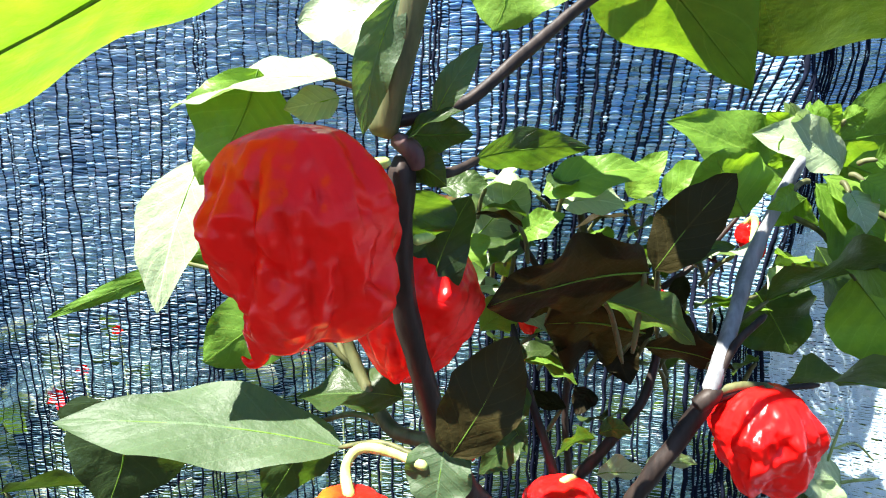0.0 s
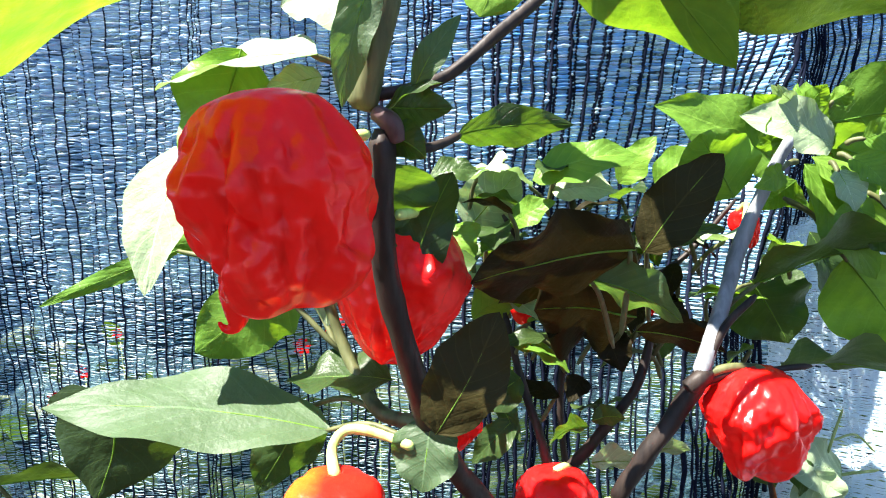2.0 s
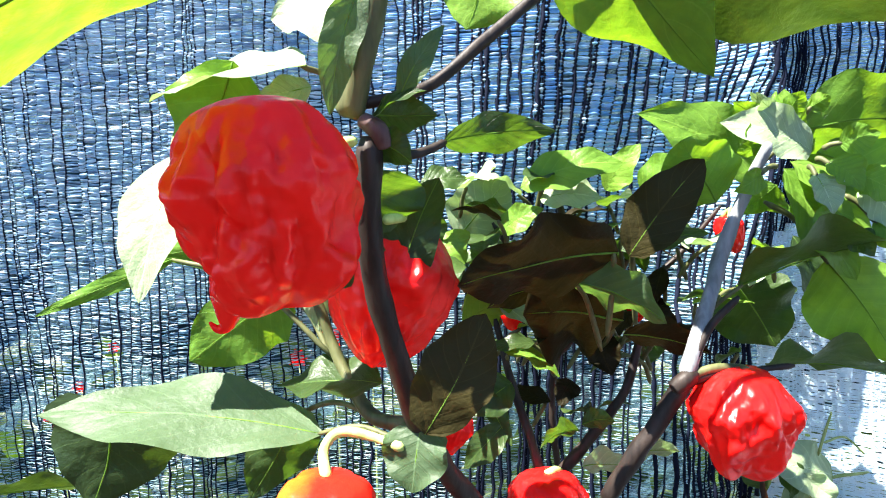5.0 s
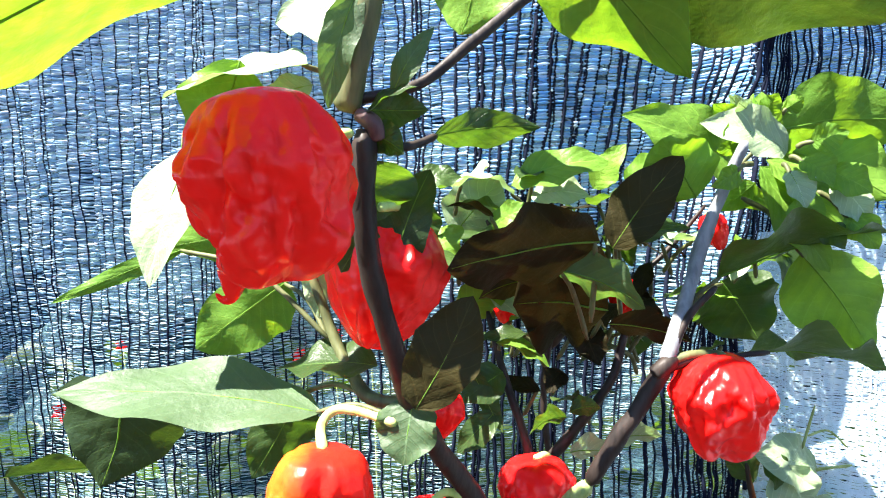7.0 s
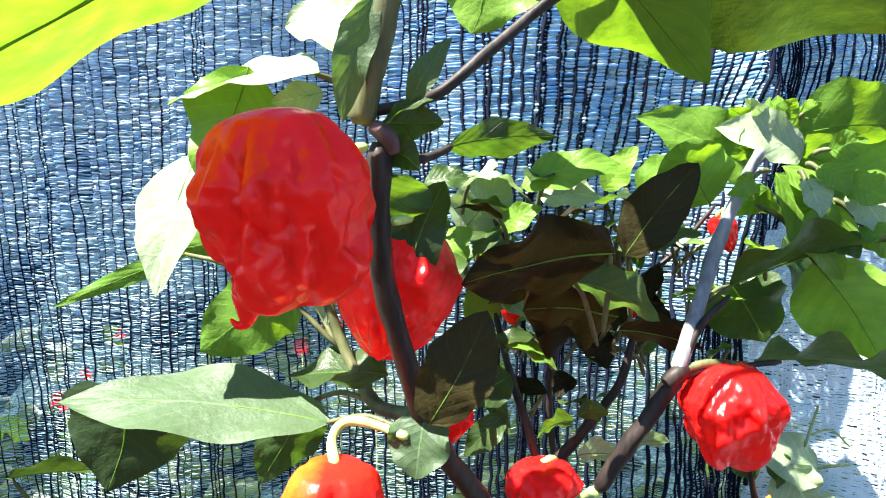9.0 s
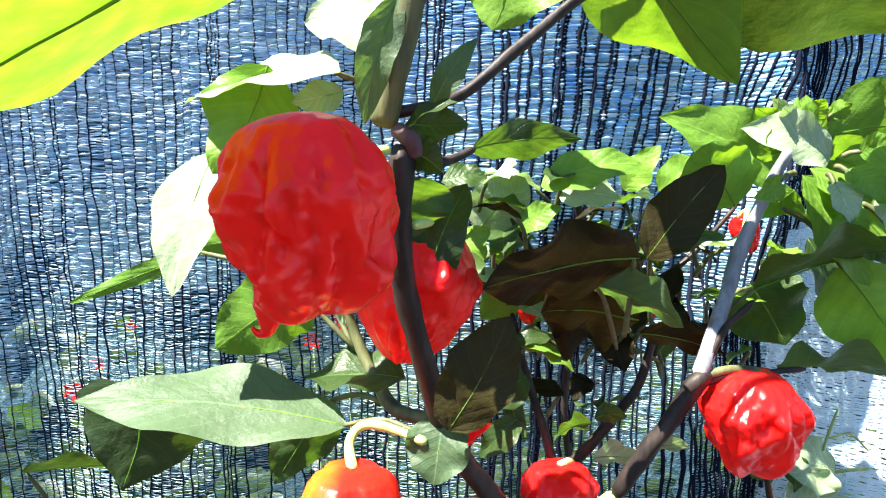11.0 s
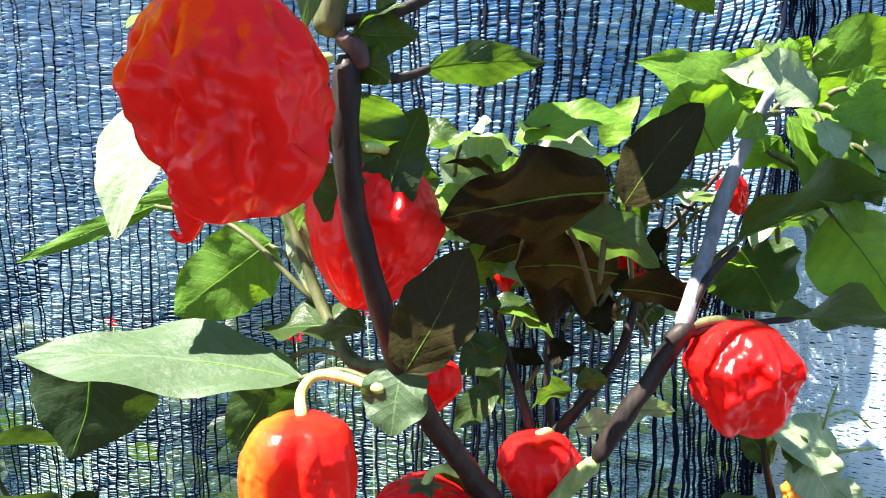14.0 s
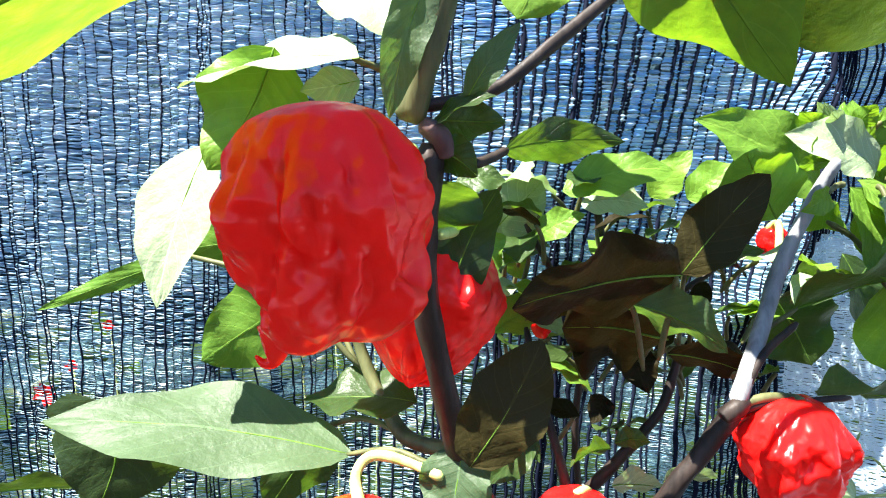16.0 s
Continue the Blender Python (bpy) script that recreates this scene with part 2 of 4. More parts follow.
def leaf(plant, base, tip, edge, material=None, fold=0.35, arch=0.10, wave=0.17, curl=0.0, stalk=None, seed=0, shape=0.8, blunt=False, rib=True, label=""):
    """A pepper leaf from its base to its tip; edge is the widest point of one margin."""
    rng = random.Random(seed * 7919 + 13)
    material = material or LEAF
    base, tip, edge = Vector(base), Vector(tip), Vector(edge)
    ax = tip - base
    length = ax.length
    ax.normalize()
    across = (edge - base) - ax * (edge - base).dot(ax)
    half = across.length
    across.normalize()
    up = ax.cross(across)
    if up.z < 0:
        up = -up
    nu, nv = 18, 10
    verts, uvs, faces = [], [], []
    ph, ph2, skew = rng.uniform(0, 6), rng.uniform(0, 6), rng.uniform(-0.10, 0.10)
    twist, hook = rng.uniform(-0.35, 0.35), rng.uniform(-0.05, 0.05)

    def place(u, s):
        w = math.sin(math.pi * min(1, u ** shape)) ** (0.62 if blunt else 0.85) if 0 < u < 1 else 0.0
        w *= half * (1 + 0.05 * math.sin(9 * u + ph) + 0.03 * math.sin(23 * u + ph2 + s))
        h = arch * length * (4 * u * (1 - u)) + curl * length * u * u * (1 - u) * 4
        h += abs(s) * w * fold * (1 - 0.35 * u)
        h += wave * half * (abs(s) ** 1.6) * math.sin(2.6 * math.pi * u * 1.7 + (ph if s > 0 else ph2)) * math.sin(math.pi * u) ** 0.5
        h -= 0.018 * half * abs(math.sin((u - abs(s) * 0.28) * 23)) * min(1, 4 * abs(s)) * (1 - abs(s) ** 4)
        h += twist * s * w * (u - 0.4) + 0.06 * half * noise.noise(Vector((u * 4 + seed, s * 2.2, seed * 0.37))) * min(1.0, 5 * u * (1 - u))
        w *= 1 + 0.07 * noise.noise(Vector((u * 9, s * 0.7 + seed * 1.3, 2.0)))
        return base + ax * (u * length) + across * (hook * length * math.sin(math.pi * u)) + across * (s * w * (1 + skew * s) * math.cos(min(0.6, fold * 0.5)) + 0.06 * length * skew * math.sin(math.pi * u)) + up * h

    for i in range(nu + 1):
        for j in range(nv + 1):
            u, s = i / nu, 2 * j / nv - 1
            verts.append(place(u, s))
            uvs.append((u, j / nv))
    for i in range(nu):
        for j in range(nv):
            a = i * (nv + 1) + j
            faces.append((a, a + 1, a + nv + 2, a + nv + 1))
    blade = part("leaf", verts, faces, material, plant, label, uvs=uvs)
    if rib:
        r = min(0.0006, 0.012 * half + 0.0002)
        pts = [(place(u, 0) - up * (0.5 * r), r * (1 - 0.8 * u)) for u in (0, 0.2, 0.4, 0.6, 0.8, 0.97)]
        v, f = tube_data(pts, 6, 3)
        part("midrib", v, f, FRESH, blade)
    if stalk is not None:
        stalk = Vector(stalk)
        mid = (stalk + base) / 2 + Vector((0, 0, 0.12 * (base - stalk).length))
        v, f = tube_data([(stalk, 0.0013), (mid, 0.0011), (base + ax * 0.002, 0.0010)], 8, 5, 0.1)
        part("petiole", v, f, OLIVE, blade)
    return blade


def pepper(plant, centre, width, height, tilt=(0, 0, 0), lobes=3, seed=0, material=None, tail=None, stalk=None, stalk_material=None, taper=0.7, crown=0.85, square=2.9, wrinkle=1.0, cleft=0.0, squash=1.0, calyx=True, label=""):
    """A wrinkled, lobed hot pepper hanging by its crown; tail: the hooked tip as (turn in degrees, length)."""
    rng = random.Random(seed * 131 + 5)
    material = material or RED
    centre = Vector(centre)
    turn = Euler([radians(a) for a in tilt]).to_matrix()
    rings, around = 60, 84
    off = Vector((seed * 3.1, seed * 1.7, seed * 0.9))
    ph = rng.uniform(0, 6.28)
    verts, faces = [], []

    def radius(u, a):
        # crown dimple, broad shoulder, taper, blunt lobed end
        prof = max(0.0, 1 - abs(1 - 2 * u) ** square) ** 0.5
        prof *= 1.0 - (1 - taper) * max(0.0, u - 0.35) / 0.65 - (1 - crown) * (max(0.0, 0.45 - u) / 0.45) ** 1.3
        groove = 0.5 + 0.5 * math.cos(lobes * a + ph + 0.8 * u)
        prof *= 1 - (0.07 + 0.16 * u * u) * (1 - groove) ** 2 - cleft * min(1.0, 5 * u) * (1 - groove) ** 9
        q = Vector((math.cos(a) * 1.6, math.sin(a) * 1.6, u * 2.6)) + off
        crease = noise.noise(Vector((q.x * 1.5, q.y * 1.5, q.z * 0.55)) + off * 2)
        fold = noise.noise(Vector((q.x * 3.1, q.y * 3.1, q.z * 1.5)) - off)
        prof *= 1 - wrinkle * min(1.0, 3 * u) ** 2 * (0.075 * math.exp(-(crease / 0.09) ** 2) + 0.028 * math.exp(-(fold / 0.10) ** 2))
        prof *= 1 + wrinkle * min(1.0, 0.15 + 3.5 * u) * (0.10 * noise.noise(q * 1.1) + 0.065 * noise.noise(Vector((q.x * 2.6, q.y * 2.6, q.z * 1.5))) + 0.045 * noise.noise(Vector((q.x * 4.6, q.y * 4.6, q.z * 2.4))) + 0.014 * noise.noise(q * 8.5))
        return prof

    for i in range(rings + 1):
        u = i / rings
        for k in range(around):
            a = 2 * math.pi * k / around
            r = radius(u, a) * width / 2
            z = 0.5 - u
            if u < 0.10:
                z -= (0.10 - u) * 0.45
            groove = 0.5 + 0.5 * math.cos(lobes * a + ph + 0.8)
            z += (0.10 * (1 - groove) - 0.03) * u ** 3 * min(1.0, r / (0.2 * width))
            verts.append(centre + turn @ Vector((r * math.cos(a), r * math.sin(a) * squash, z * height)))
    for i in range(rings):
        for k in range(around):
            a, b = i * around + k, i * around + (k + 1) % around
            faces.append((a, a + around, b + around, b))
    faces.append(tuple(range(around)))
    faces.append(tuple(range(rings * around, (rings + 1) * around))[::-1])
    body = part("pepper", verts, faces, material, plant, label)
    top = centre + turn @ Vector((0, 0, 0.43 * height))
    if tail:
        a, ln = radians(tail[0]), tail[1]
        out = tail[2] if len(tail) > 2 else 0.15
        foot = centre + turn @ Vector((out * width * math.cos(a), out * width * math.sin(a), -0.40 * height))
        side = turn @ Vector((math.cos(a), math.sin(a), 0))
        down = turn @ Vector((0, 0, -1))
        pts = [(foot, 0.11 * width), (foot + down * 0.5 * ln + side * 0.12 * ln, 0.075 * width), (foot + down * 0.95 * ln + side * 0.28 * ln, 0.04 * width), (foot + down * 1.0 * ln + side * 0.55 * ln, 0.024 * width), (foot + down * 0.75 * ln + side * 0.75 * ln, 0.008 * width)]
        v, f = tube_data(pts, 10, 6, 0.15)
        part("tail_tip", v, f, material, body)
    if calyx:
        v, f = [], []
        n = 30
        for ring, (rr, zz) in enumerate(((0.04, 0.030), (0.08, 0.028), (0.12, 0.012), (0.15, -0.02))):
            for k in range(n):
                a = 2 * math.pi * k / n
                star = 1 + (0.22 * math.cos(5 * a + ph) if ring > 1 else 0)
                v.append(top + turn @ Vector((rr * width * star * math.cos(a), rr * width * star * math.sin(a), zz * height + 0.02 * height)))
        for ring in range(3):
            for k in range(n):
                a, b = ring * n + k, ring * n + (k + 1) % n
                f.append((a, a + n, b + n, b))
        f.append(tuple(range(n)))
        part("calyx", v, f, OLIVE, body)
    if stalk:
        pts = [(top, 0.0021), *[(Vector(p), 0.0018) for p in stalk]]
        v, f = tube_data(pts, 10, 8, 0.12)
        part("stalk", v, f, stalk_material or STALK, body)
    return body


def plant_thing(name, base, label):
    ob = new(name)
    ob.location = (0, 0, 0)
    return tagged(ob, label, "plant")


# ground
def ground():
    n, size = 60, 400.0
    v, f = [], []
    for i in range(n + 1):
        for j in range(n + 1):
            x, y = [math.copysign(abs(2 * k / n - 1) ** 4, k - n / 2) * size for k in (i, j)]
            h = 0.012 * noise.noise(Vector((x * 7, y * 7, 0))) if abs(x) < 20 and abs(y) < 20 else 0
            v.append((x, y, h))
    for i in range(n):
        for j in range(n):
            a = i * (n + 1) + j
            f.append((a, a + n + 1, a + n + 2, a + 1))
    return tagged(part("ground", v, f, SOIL), "dark crumbly garden soil under the pepper plants", "soil", kind="structure")


ground()


# shade net
def net_place(x, z, push=0.0):
    """The hanging net: where the point x across, z up of its cloth lies."""
    bulge = 0.010 * math.sin(13 * x + 1.2 + 2.0 * z) + 0.006 * math.sin(31 * x - 5 * z)
    fold = FOLD_X + 0.10 * (z - 0.5) + 0.010 * math.sin(z * 24) + 0.006 * math.sin(z * 61)
    crease = math.exp(-((x - fold) / 0.022) ** 2)
    y = NET_Y + bulge - (0.008 + 0.037 * min(1.0, max(0.0, (z - 0.47) / 0.10))) * crease + 0.02 * math.exp(-((x + 0.34) / 0.05) ** 2)
    y += min(1.0, max(0.0, (x - fold + 0.01) / 0.07)) * (0.035 - 0.1 * min(0.19, max(0.0, 0.565 - z)))
    y -= 0.8 * max(0.0, x - fold - 0.045)
    lean = 0.16 * math.exp(-((x - 0.16) / 0.11) ** 2) * max(0.0, z - 0.52) + 0.20 * min(0.0, x + 0.22) * (z - 0.55)
    sway = 0.0034 * noise.noise(Vector((x * 40, z * 16, 3.3))) + 0.0021 * noise.noise(Vector((x * 160, z * 85, 8.1)))
    p = Vector((x + lean + sway, y + push, z))
    return NET_EYE + (p - NET_EYE) * NET_SCALE


NET_Y, FOLD_X = 0.47, 0.205
NET_SCALE, NET_EYE = 0.805, Vector((0.009, -0.017, 0.61))


def sun_white(x, z):
    """Where the cloth beside the fold is nearly white, strong sun put into its colour."""
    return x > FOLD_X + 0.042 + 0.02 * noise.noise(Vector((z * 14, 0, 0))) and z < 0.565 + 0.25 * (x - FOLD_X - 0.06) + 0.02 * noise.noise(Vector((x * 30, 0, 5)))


def net():
    thing = tagged(new("shade_net"), "blue-green knitted shade net with dark upright cords, hanging in folds", "net")
    lines, x = [], -0.58
    rng = random.Random(4)
    while x < 0.56:
        lines.append(x)
        d = 0.0073 if x < FOLD_X - 0.02 else (0.0040 if x < FOLD_X + 0.05 else 0.0046)
        x += d * rng.choice((0.45, 0.8, 1.0, 1.15, 1.3))
    zs = np.arange(-0.13, 1.05, 0.006)
    for x in lines:
        verts, faces = [], []
        r = (0.0005 + 0.0007 * min(1.0, max(0.0, (x + 0.1) / 0.15))) * rng.uniform(0.4, 1.35) if x < FOLD_X + 0.045 else 0.0007 * rng.uniform(0.6, 1.3)
        at = len(verts)
        for z in zs:
            c = net_place(x, z, -0.0006)
            rr = (0.00014 if sun_white(x, z) else r) * (1 + 0.5 * noise.noise(Vector((x * 300, z * 260, 1))))
            for k in range(4):
                a = math.pi * k / 2
                verts.append(c + Vector((rr * math.cos(a), rr * math.sin(a), 0)))
        for i in range(len(zs) - 1):
            for k in range(4):
                a, b = at + 4 * i + k, at + 4 * i + (k + 1) % 4
                faces.append((a, b, b + 4, a + 4))
        cord = part("cord", verts, faces, CORD, thing).data
        cord.materials.append(SUN_WHITE)
        cord.polygons.foreach_set("material_index", [int(sun_white(x, zs[i // 4])) for i in range(len(cord.polygons))])
    sheets = {"thread": ([], []), "pale_thread": ([], [])}
    for x0, x1 in zip(lines, lines[1:]):
        tight = rng.uniform(0.75, 1.15)
        z = -0.13 + rng.uniform(0, 0.003)
        while z < 1.04:
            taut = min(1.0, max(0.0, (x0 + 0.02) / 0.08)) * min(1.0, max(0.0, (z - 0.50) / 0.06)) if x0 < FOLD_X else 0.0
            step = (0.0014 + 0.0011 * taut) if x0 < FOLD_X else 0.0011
            z += step * rng.uniform(0.7, 1.3)
            if rng.random() < 0.012:
                continue
            pale = sun_white(x0, z)
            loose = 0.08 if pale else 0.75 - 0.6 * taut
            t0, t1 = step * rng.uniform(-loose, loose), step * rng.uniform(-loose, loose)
            # threads thinned low down, shade there put into the weave; fuller top left
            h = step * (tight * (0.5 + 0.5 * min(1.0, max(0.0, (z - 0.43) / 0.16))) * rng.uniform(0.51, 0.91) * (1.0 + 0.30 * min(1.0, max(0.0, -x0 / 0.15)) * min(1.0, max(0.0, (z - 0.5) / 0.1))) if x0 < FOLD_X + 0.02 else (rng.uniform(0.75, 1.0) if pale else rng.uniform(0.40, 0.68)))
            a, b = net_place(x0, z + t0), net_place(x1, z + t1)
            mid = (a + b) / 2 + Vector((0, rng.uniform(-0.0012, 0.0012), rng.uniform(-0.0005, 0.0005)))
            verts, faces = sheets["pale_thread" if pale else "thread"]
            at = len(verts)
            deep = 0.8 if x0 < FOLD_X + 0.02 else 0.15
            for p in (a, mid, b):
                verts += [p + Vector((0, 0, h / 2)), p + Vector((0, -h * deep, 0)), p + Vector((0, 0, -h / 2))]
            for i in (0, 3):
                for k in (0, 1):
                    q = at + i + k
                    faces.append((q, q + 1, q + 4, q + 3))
    for name, material, label in (("thread", THREAD, "blue cross threads"), ("pale_thread", SUN_WHITE, "pale whitish cross threads")):
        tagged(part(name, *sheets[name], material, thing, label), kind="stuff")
    return thing


net()


# hedge behind the net
def hedge():
    v, f = [], []
    nx, nz = 120, 60
    for i in range(nx + 1):
        for j in range(nz + 1):
            x, z = -4 + 8 * i / nx, 1.7 * j / nz
            v.append((x, 0.95 + 0.6 * (j / nz) ** 2 + 0.08 * noise.noise(Vector((x * 3, z * 3, 0))) + 0.06 * noise.noise(Vector((x * 9, z * 9, 5))), z * (0.92 + 0.2 * noise.noise(Vector((x * 6, 7, 0)))) - 0.03))
    for i in range(nx):
        for j in range(nz):
            a = i * (nz + 1) + j
            f.append((a, a + nz + 1, a + nz + 2, a + 1))
    tagged(part("backdrop", v, f, HEDGE), "dim green garden growth behind the net", "hedge", kind="structure")


hedge()


# what grows behind the net
def bushes():
    rng = random.Random(9)
    v, f = [], []
    for k in range(900):
        x, y = rng.uniform(-0.75, 0.75), rng.uniform(0.60, 0.88)
        z = abs(rng.gauss(0.0, 0.22)) + 0.05 * noise.noise(Vector((x * 9, 0, 0)))
        if z > 0.34 + 0.22 * noise.noise(Vector((x * 5, 4, 0))) + 0.12:
            continue
        a, d = rng.uniform(0, 6.28), rng.uniform(0.03, 0.06)
        ax = Vector((math.cos(a), 0.4 * math.sin(a), rng.uniform(-0.8, 0.8))).normalized() * d
        sd = ax.cross(Vector((rng.uniform(-0.4, 0.4), -1, rng.uniform(0, 0.8)))).normalized() * d * 0.28
        up = ax.cross(sd).normalized() * d * 0.10
        c, n = Vector((x, y, z)), len(v)
        v += [c, c + ax * 0.35 + sd + up, c + ax * 0.75 + sd * 0.7 + up, c + ax, c + ax * 0.75 - sd * 0.7 + up, c + ax * 0.35 - sd + up, c + ax * 0.4, c + ax * 0.75]
        f += [(n, n + 1, n + 6), (n + 1, n + 2, n + 7, n + 6), (n + 2, n + 3, n + 7), (n + 3, n + 4, n + 7), (n + 4, n + 5, n + 6, n + 7), (n + 5, n, n + 6)]
    uv = [(0.3 + 0.01 * (i % 8), 0.3) for i in range(len(v))]
    tagged(part("foliage", v, f, LEAF, uvs=uv), "green garden foliage growing behind the net", "foliage", kind="stuff")


bushes()


def red_bloom(x, y, z, size, seed):
    """A small red flower head of ragged petals on its stalk."""
    rng = random.Random(seed)
    thing = tagged(new("red_flower"), "small red flower seen through the net", "flower", "red flowers behind the net")
    thing.location = (x, y, z)
    for k in range(7):
        a = 6.283 * k / 7 + rng.uniform(-0.2, 0.2)
        o, s = Vector((math.cos(a), -0.35, math.sin(a))), Vector((-math.sin(a), 0, math.cos(a)))
        v = [Vector((0, 0, 0)), o * size * 0.55 + s * size * 0.3, o * size, o * size * 0.55 - s * size * 0.3, o * size * 0.5 + Vector((0, -0.15 * size, 0))]
        part("petal", v, [(0, 1, 4), (1, 2, 4), (2, 3, 4), (3, 0, 4)], RED, thing)
    v, f = tube_data([(Vector((0, 0.002, 0)), 0.0012), (Vector((0.004, 0.004, -0.12)), 0.0013), (Vector((0, 0, -z - 0.01)), 0.0016)], 6, 4)
    part("stalk", v, f, GREEN, thing)


for k, (x, z, d) in enumerate(((-0.335, 0.415, 0.011), (-0.318, 0.437, 0.007), (-0.095, 0.475, 0.012), (-0.120, 0.462, 0.009), (-0.06, 0.48, 0.006), (-0.29, 0.47, 0.006))):
    red_bloom(x, 0.53 + 0.01 * (k % 3), z, d, 50 + k)


# the pepper plant in front
front = plant_thing("pepper_plant", (0, 0, 0), "hot pepper plant with wrinkled red fruit and broad green leaves")
stem(front, "stem", [((0.0498, 0.2700, -0.0300), 0.0058), ((0.0445, 0.2627, 0.3209), 0.0052), ((0.0415, 0.2570, 0.4290), 0.0050), ((0.0236, 0.2448, 0.4685), 0.0047), ((0.0094, 0.2254, 0.4973), 0.0044), ((0.0010, 0.2101, 0.5199), 0.0042), ((-0.0066, 0.1979, 0.5505), 0.0040), ((-0.0130, 0.1888, 0.5858), 0.0040), ((-0.0119, 0.1837, 0.6211), 0.0042)], BARK, label="dark brown woody main stem")
stem(front, "stem_top", [((-0.0177, 0.1837, 0.6265), 0.0043), ((-0.0137, 0.1827, 0.6408), 0.0040), ((-0.0090, 0.1816, 0.6590), 0.0039), ((-0.0049, 0.1796, 0.6734), 0.0038), ((-0.0009, 0.1766, 0.6949), 0.0034)], OLIVE, label="olive-green upper stem")
stem(front, "branch", [((0.0415, 0.2570, 0.4290), 0.0048), ((0.0499, 0.2550, 0.4395), 0.0034), ((0.0619, 0.2510, 0.4574), 0.0035), ((0.0741, 0.2440, 0.4746), 0.0036)], GREEN, label="pale green young branch")
stem(front, "branch", [((0.0741, 0.2440, 0.4746), 0.0036), ((0.0843, 0.2410, 0.4937), 0.0036), ((0.0940, 0.2408, 0.5083), 0.0037), ((0.1049, 0.2389, 0.5278), 0.0036)], BARK, label="dark brown branch")
stem(front, "branch", [((0.1049, 0.2389, 0.5278), 0.0036), ((0.1150, 0.2479, 0.5498), 0.0031), ((0.1269, 0.2589, 0.5765), 0.0032), ((0.1364, 0.2590, 0.6017), 0.0026), ((0.1446, 0.2570, 0.6214), 0.0022)], GREY, label="grey-brown woody branch")
stem(front, "side_shoot", [((0.0430, 0.2550, 0.4320), 0.0030), ((0.0563, 0.2508, 0.4314), 0.0022), ((0.0759, 0.2483, 0.4203), 0.0019)], GREEN)
stem(front, "branch", [((-0.0020, 0.2140, 0.5199), 0.0030), ((-0.0177, 0.2239, 0.5199), 0.0028), ((-0.0254, 0.2288, 0.5284), 0.0026), ((-0.0331, 0.2367, 0.5407), 0.0023), ((-0.0415, 0.2416, 0.5623), 0.0020), ((-0.0515, 0.2465, 0.5839), 0.0016)], OLIVE, label="olive-green side branch")
stem(front, "twig", [((-0.0160, 0.1847, 0.6304), 0.0020), ((0.0054, 0.1918, 0.6364), 0.0019), ((0.0246, 0.1989, 0.6520), 0.0019), ((0.0463, 0.2051, 0.6700), 0.0019), ((0.0720, 0.2102, 0.6850), 0.0018), ((0.0955, 0.2124, 0.6953), 0.0015)], BARK)
stem(front, "twig", [((-0.0096, 0.1857, 0.6164), 0.0022), ((0.0017, 0.1938, 0.6161), 0.0016), ((0.0111, 0.2019, 0.6203), 0.0014)], BARK)
stem(front, "twig", [((0.0417, 0.2610, 0.4288), 0.0030), ((0.0602, 0.2841, 0.4630), 0.0030), ((0.0755, 0.2840, 0.4835), 0.0027), ((0.0932, 0.2828, 0.5091), 0.0022), ((0.1017, 0.2878, 0.5345), 0.0018)], BARK)
stem(front, "twig", [((0.0551, 0.2842, 0.4629), 0.0026), ((0.0492, 0.2895, 0.4853), 0.0022), ((0.0411, 0.2974, 0.5108), 0.0020), ((0.0341, 0.3023, 0.5404), 0.0016)], BARK)
stem(front, "twig", [((0.0410, 0.2944, 0.5082), 0.0018), ((0.0203, 0.2842, 0.5134), 0.0014), ((0.0086, 0.2721, 0.5159), 0.0012)], BARK)
stem(front, "twig", [((0.1063, 0.2399, 0.5296), 0.0018), ((0.1155, 0.2429, 0.5470), 0.0016), ((0.1271, 0.2430, 0.5599), 0.0013)], BARK)
stem(front, "twig", [((0.1028, 0.2389, 0.5253), 0.0020), ((0.1174, 0.2390, 0.5301), 0.0014), ((0.1276, 0.2391, 0.5307), 0.0012), ((0.1480, 0.2392, 0.5323), 0.0012)], BARK)
stem(front, "node", [((-0.0143, 0.1827, 0.6264), 0.0022), ((-0.0090, 0.1827, 0.6228), 0.0032), ((-0.0076, 0.1848, 0.6175), 0.0030)], PURPLE)
stem(front, "node", [((-0.0105, 0.2120, 0.5117), 0.0026), ((-0.0065, 0.2110, 0.5144), 0.0042), ((-0.0007, 0.2111, 0.5176), 0.0036)], PURPLE)
stem(front, "node", [((0.0384, 0.2551, 0.4297), 0.0050), ((0.0440, 0.2540, 0.4328), 0.0068), ((0.0487, 0.2550, 0.4379), 0.0045)], GREY)
stem(front, "node", [((0.0997, 0.2389, 0.5232), 0.0034), ((0.1048, 0.2384, 0.5278), 0.0038), ((0.1090, 0.2399, 0.5300), 0.0028)], BARK)
pepper(front, (-0.0334, 0.1480, 0.6032), 0.0455, 0.0550, tilt=(4, -6, 0), lobes=3, seed=3, tail=(190, 0.008, 0.27), calyx=False, crown=0.8, taper=0.93, wrinkle=1.9, stalk=[(-0.0240, 0.1740, 0.6190), (-0.0150, 0.1800, 0.6195)], label="large wrinkled red pepper with a hooked tip")
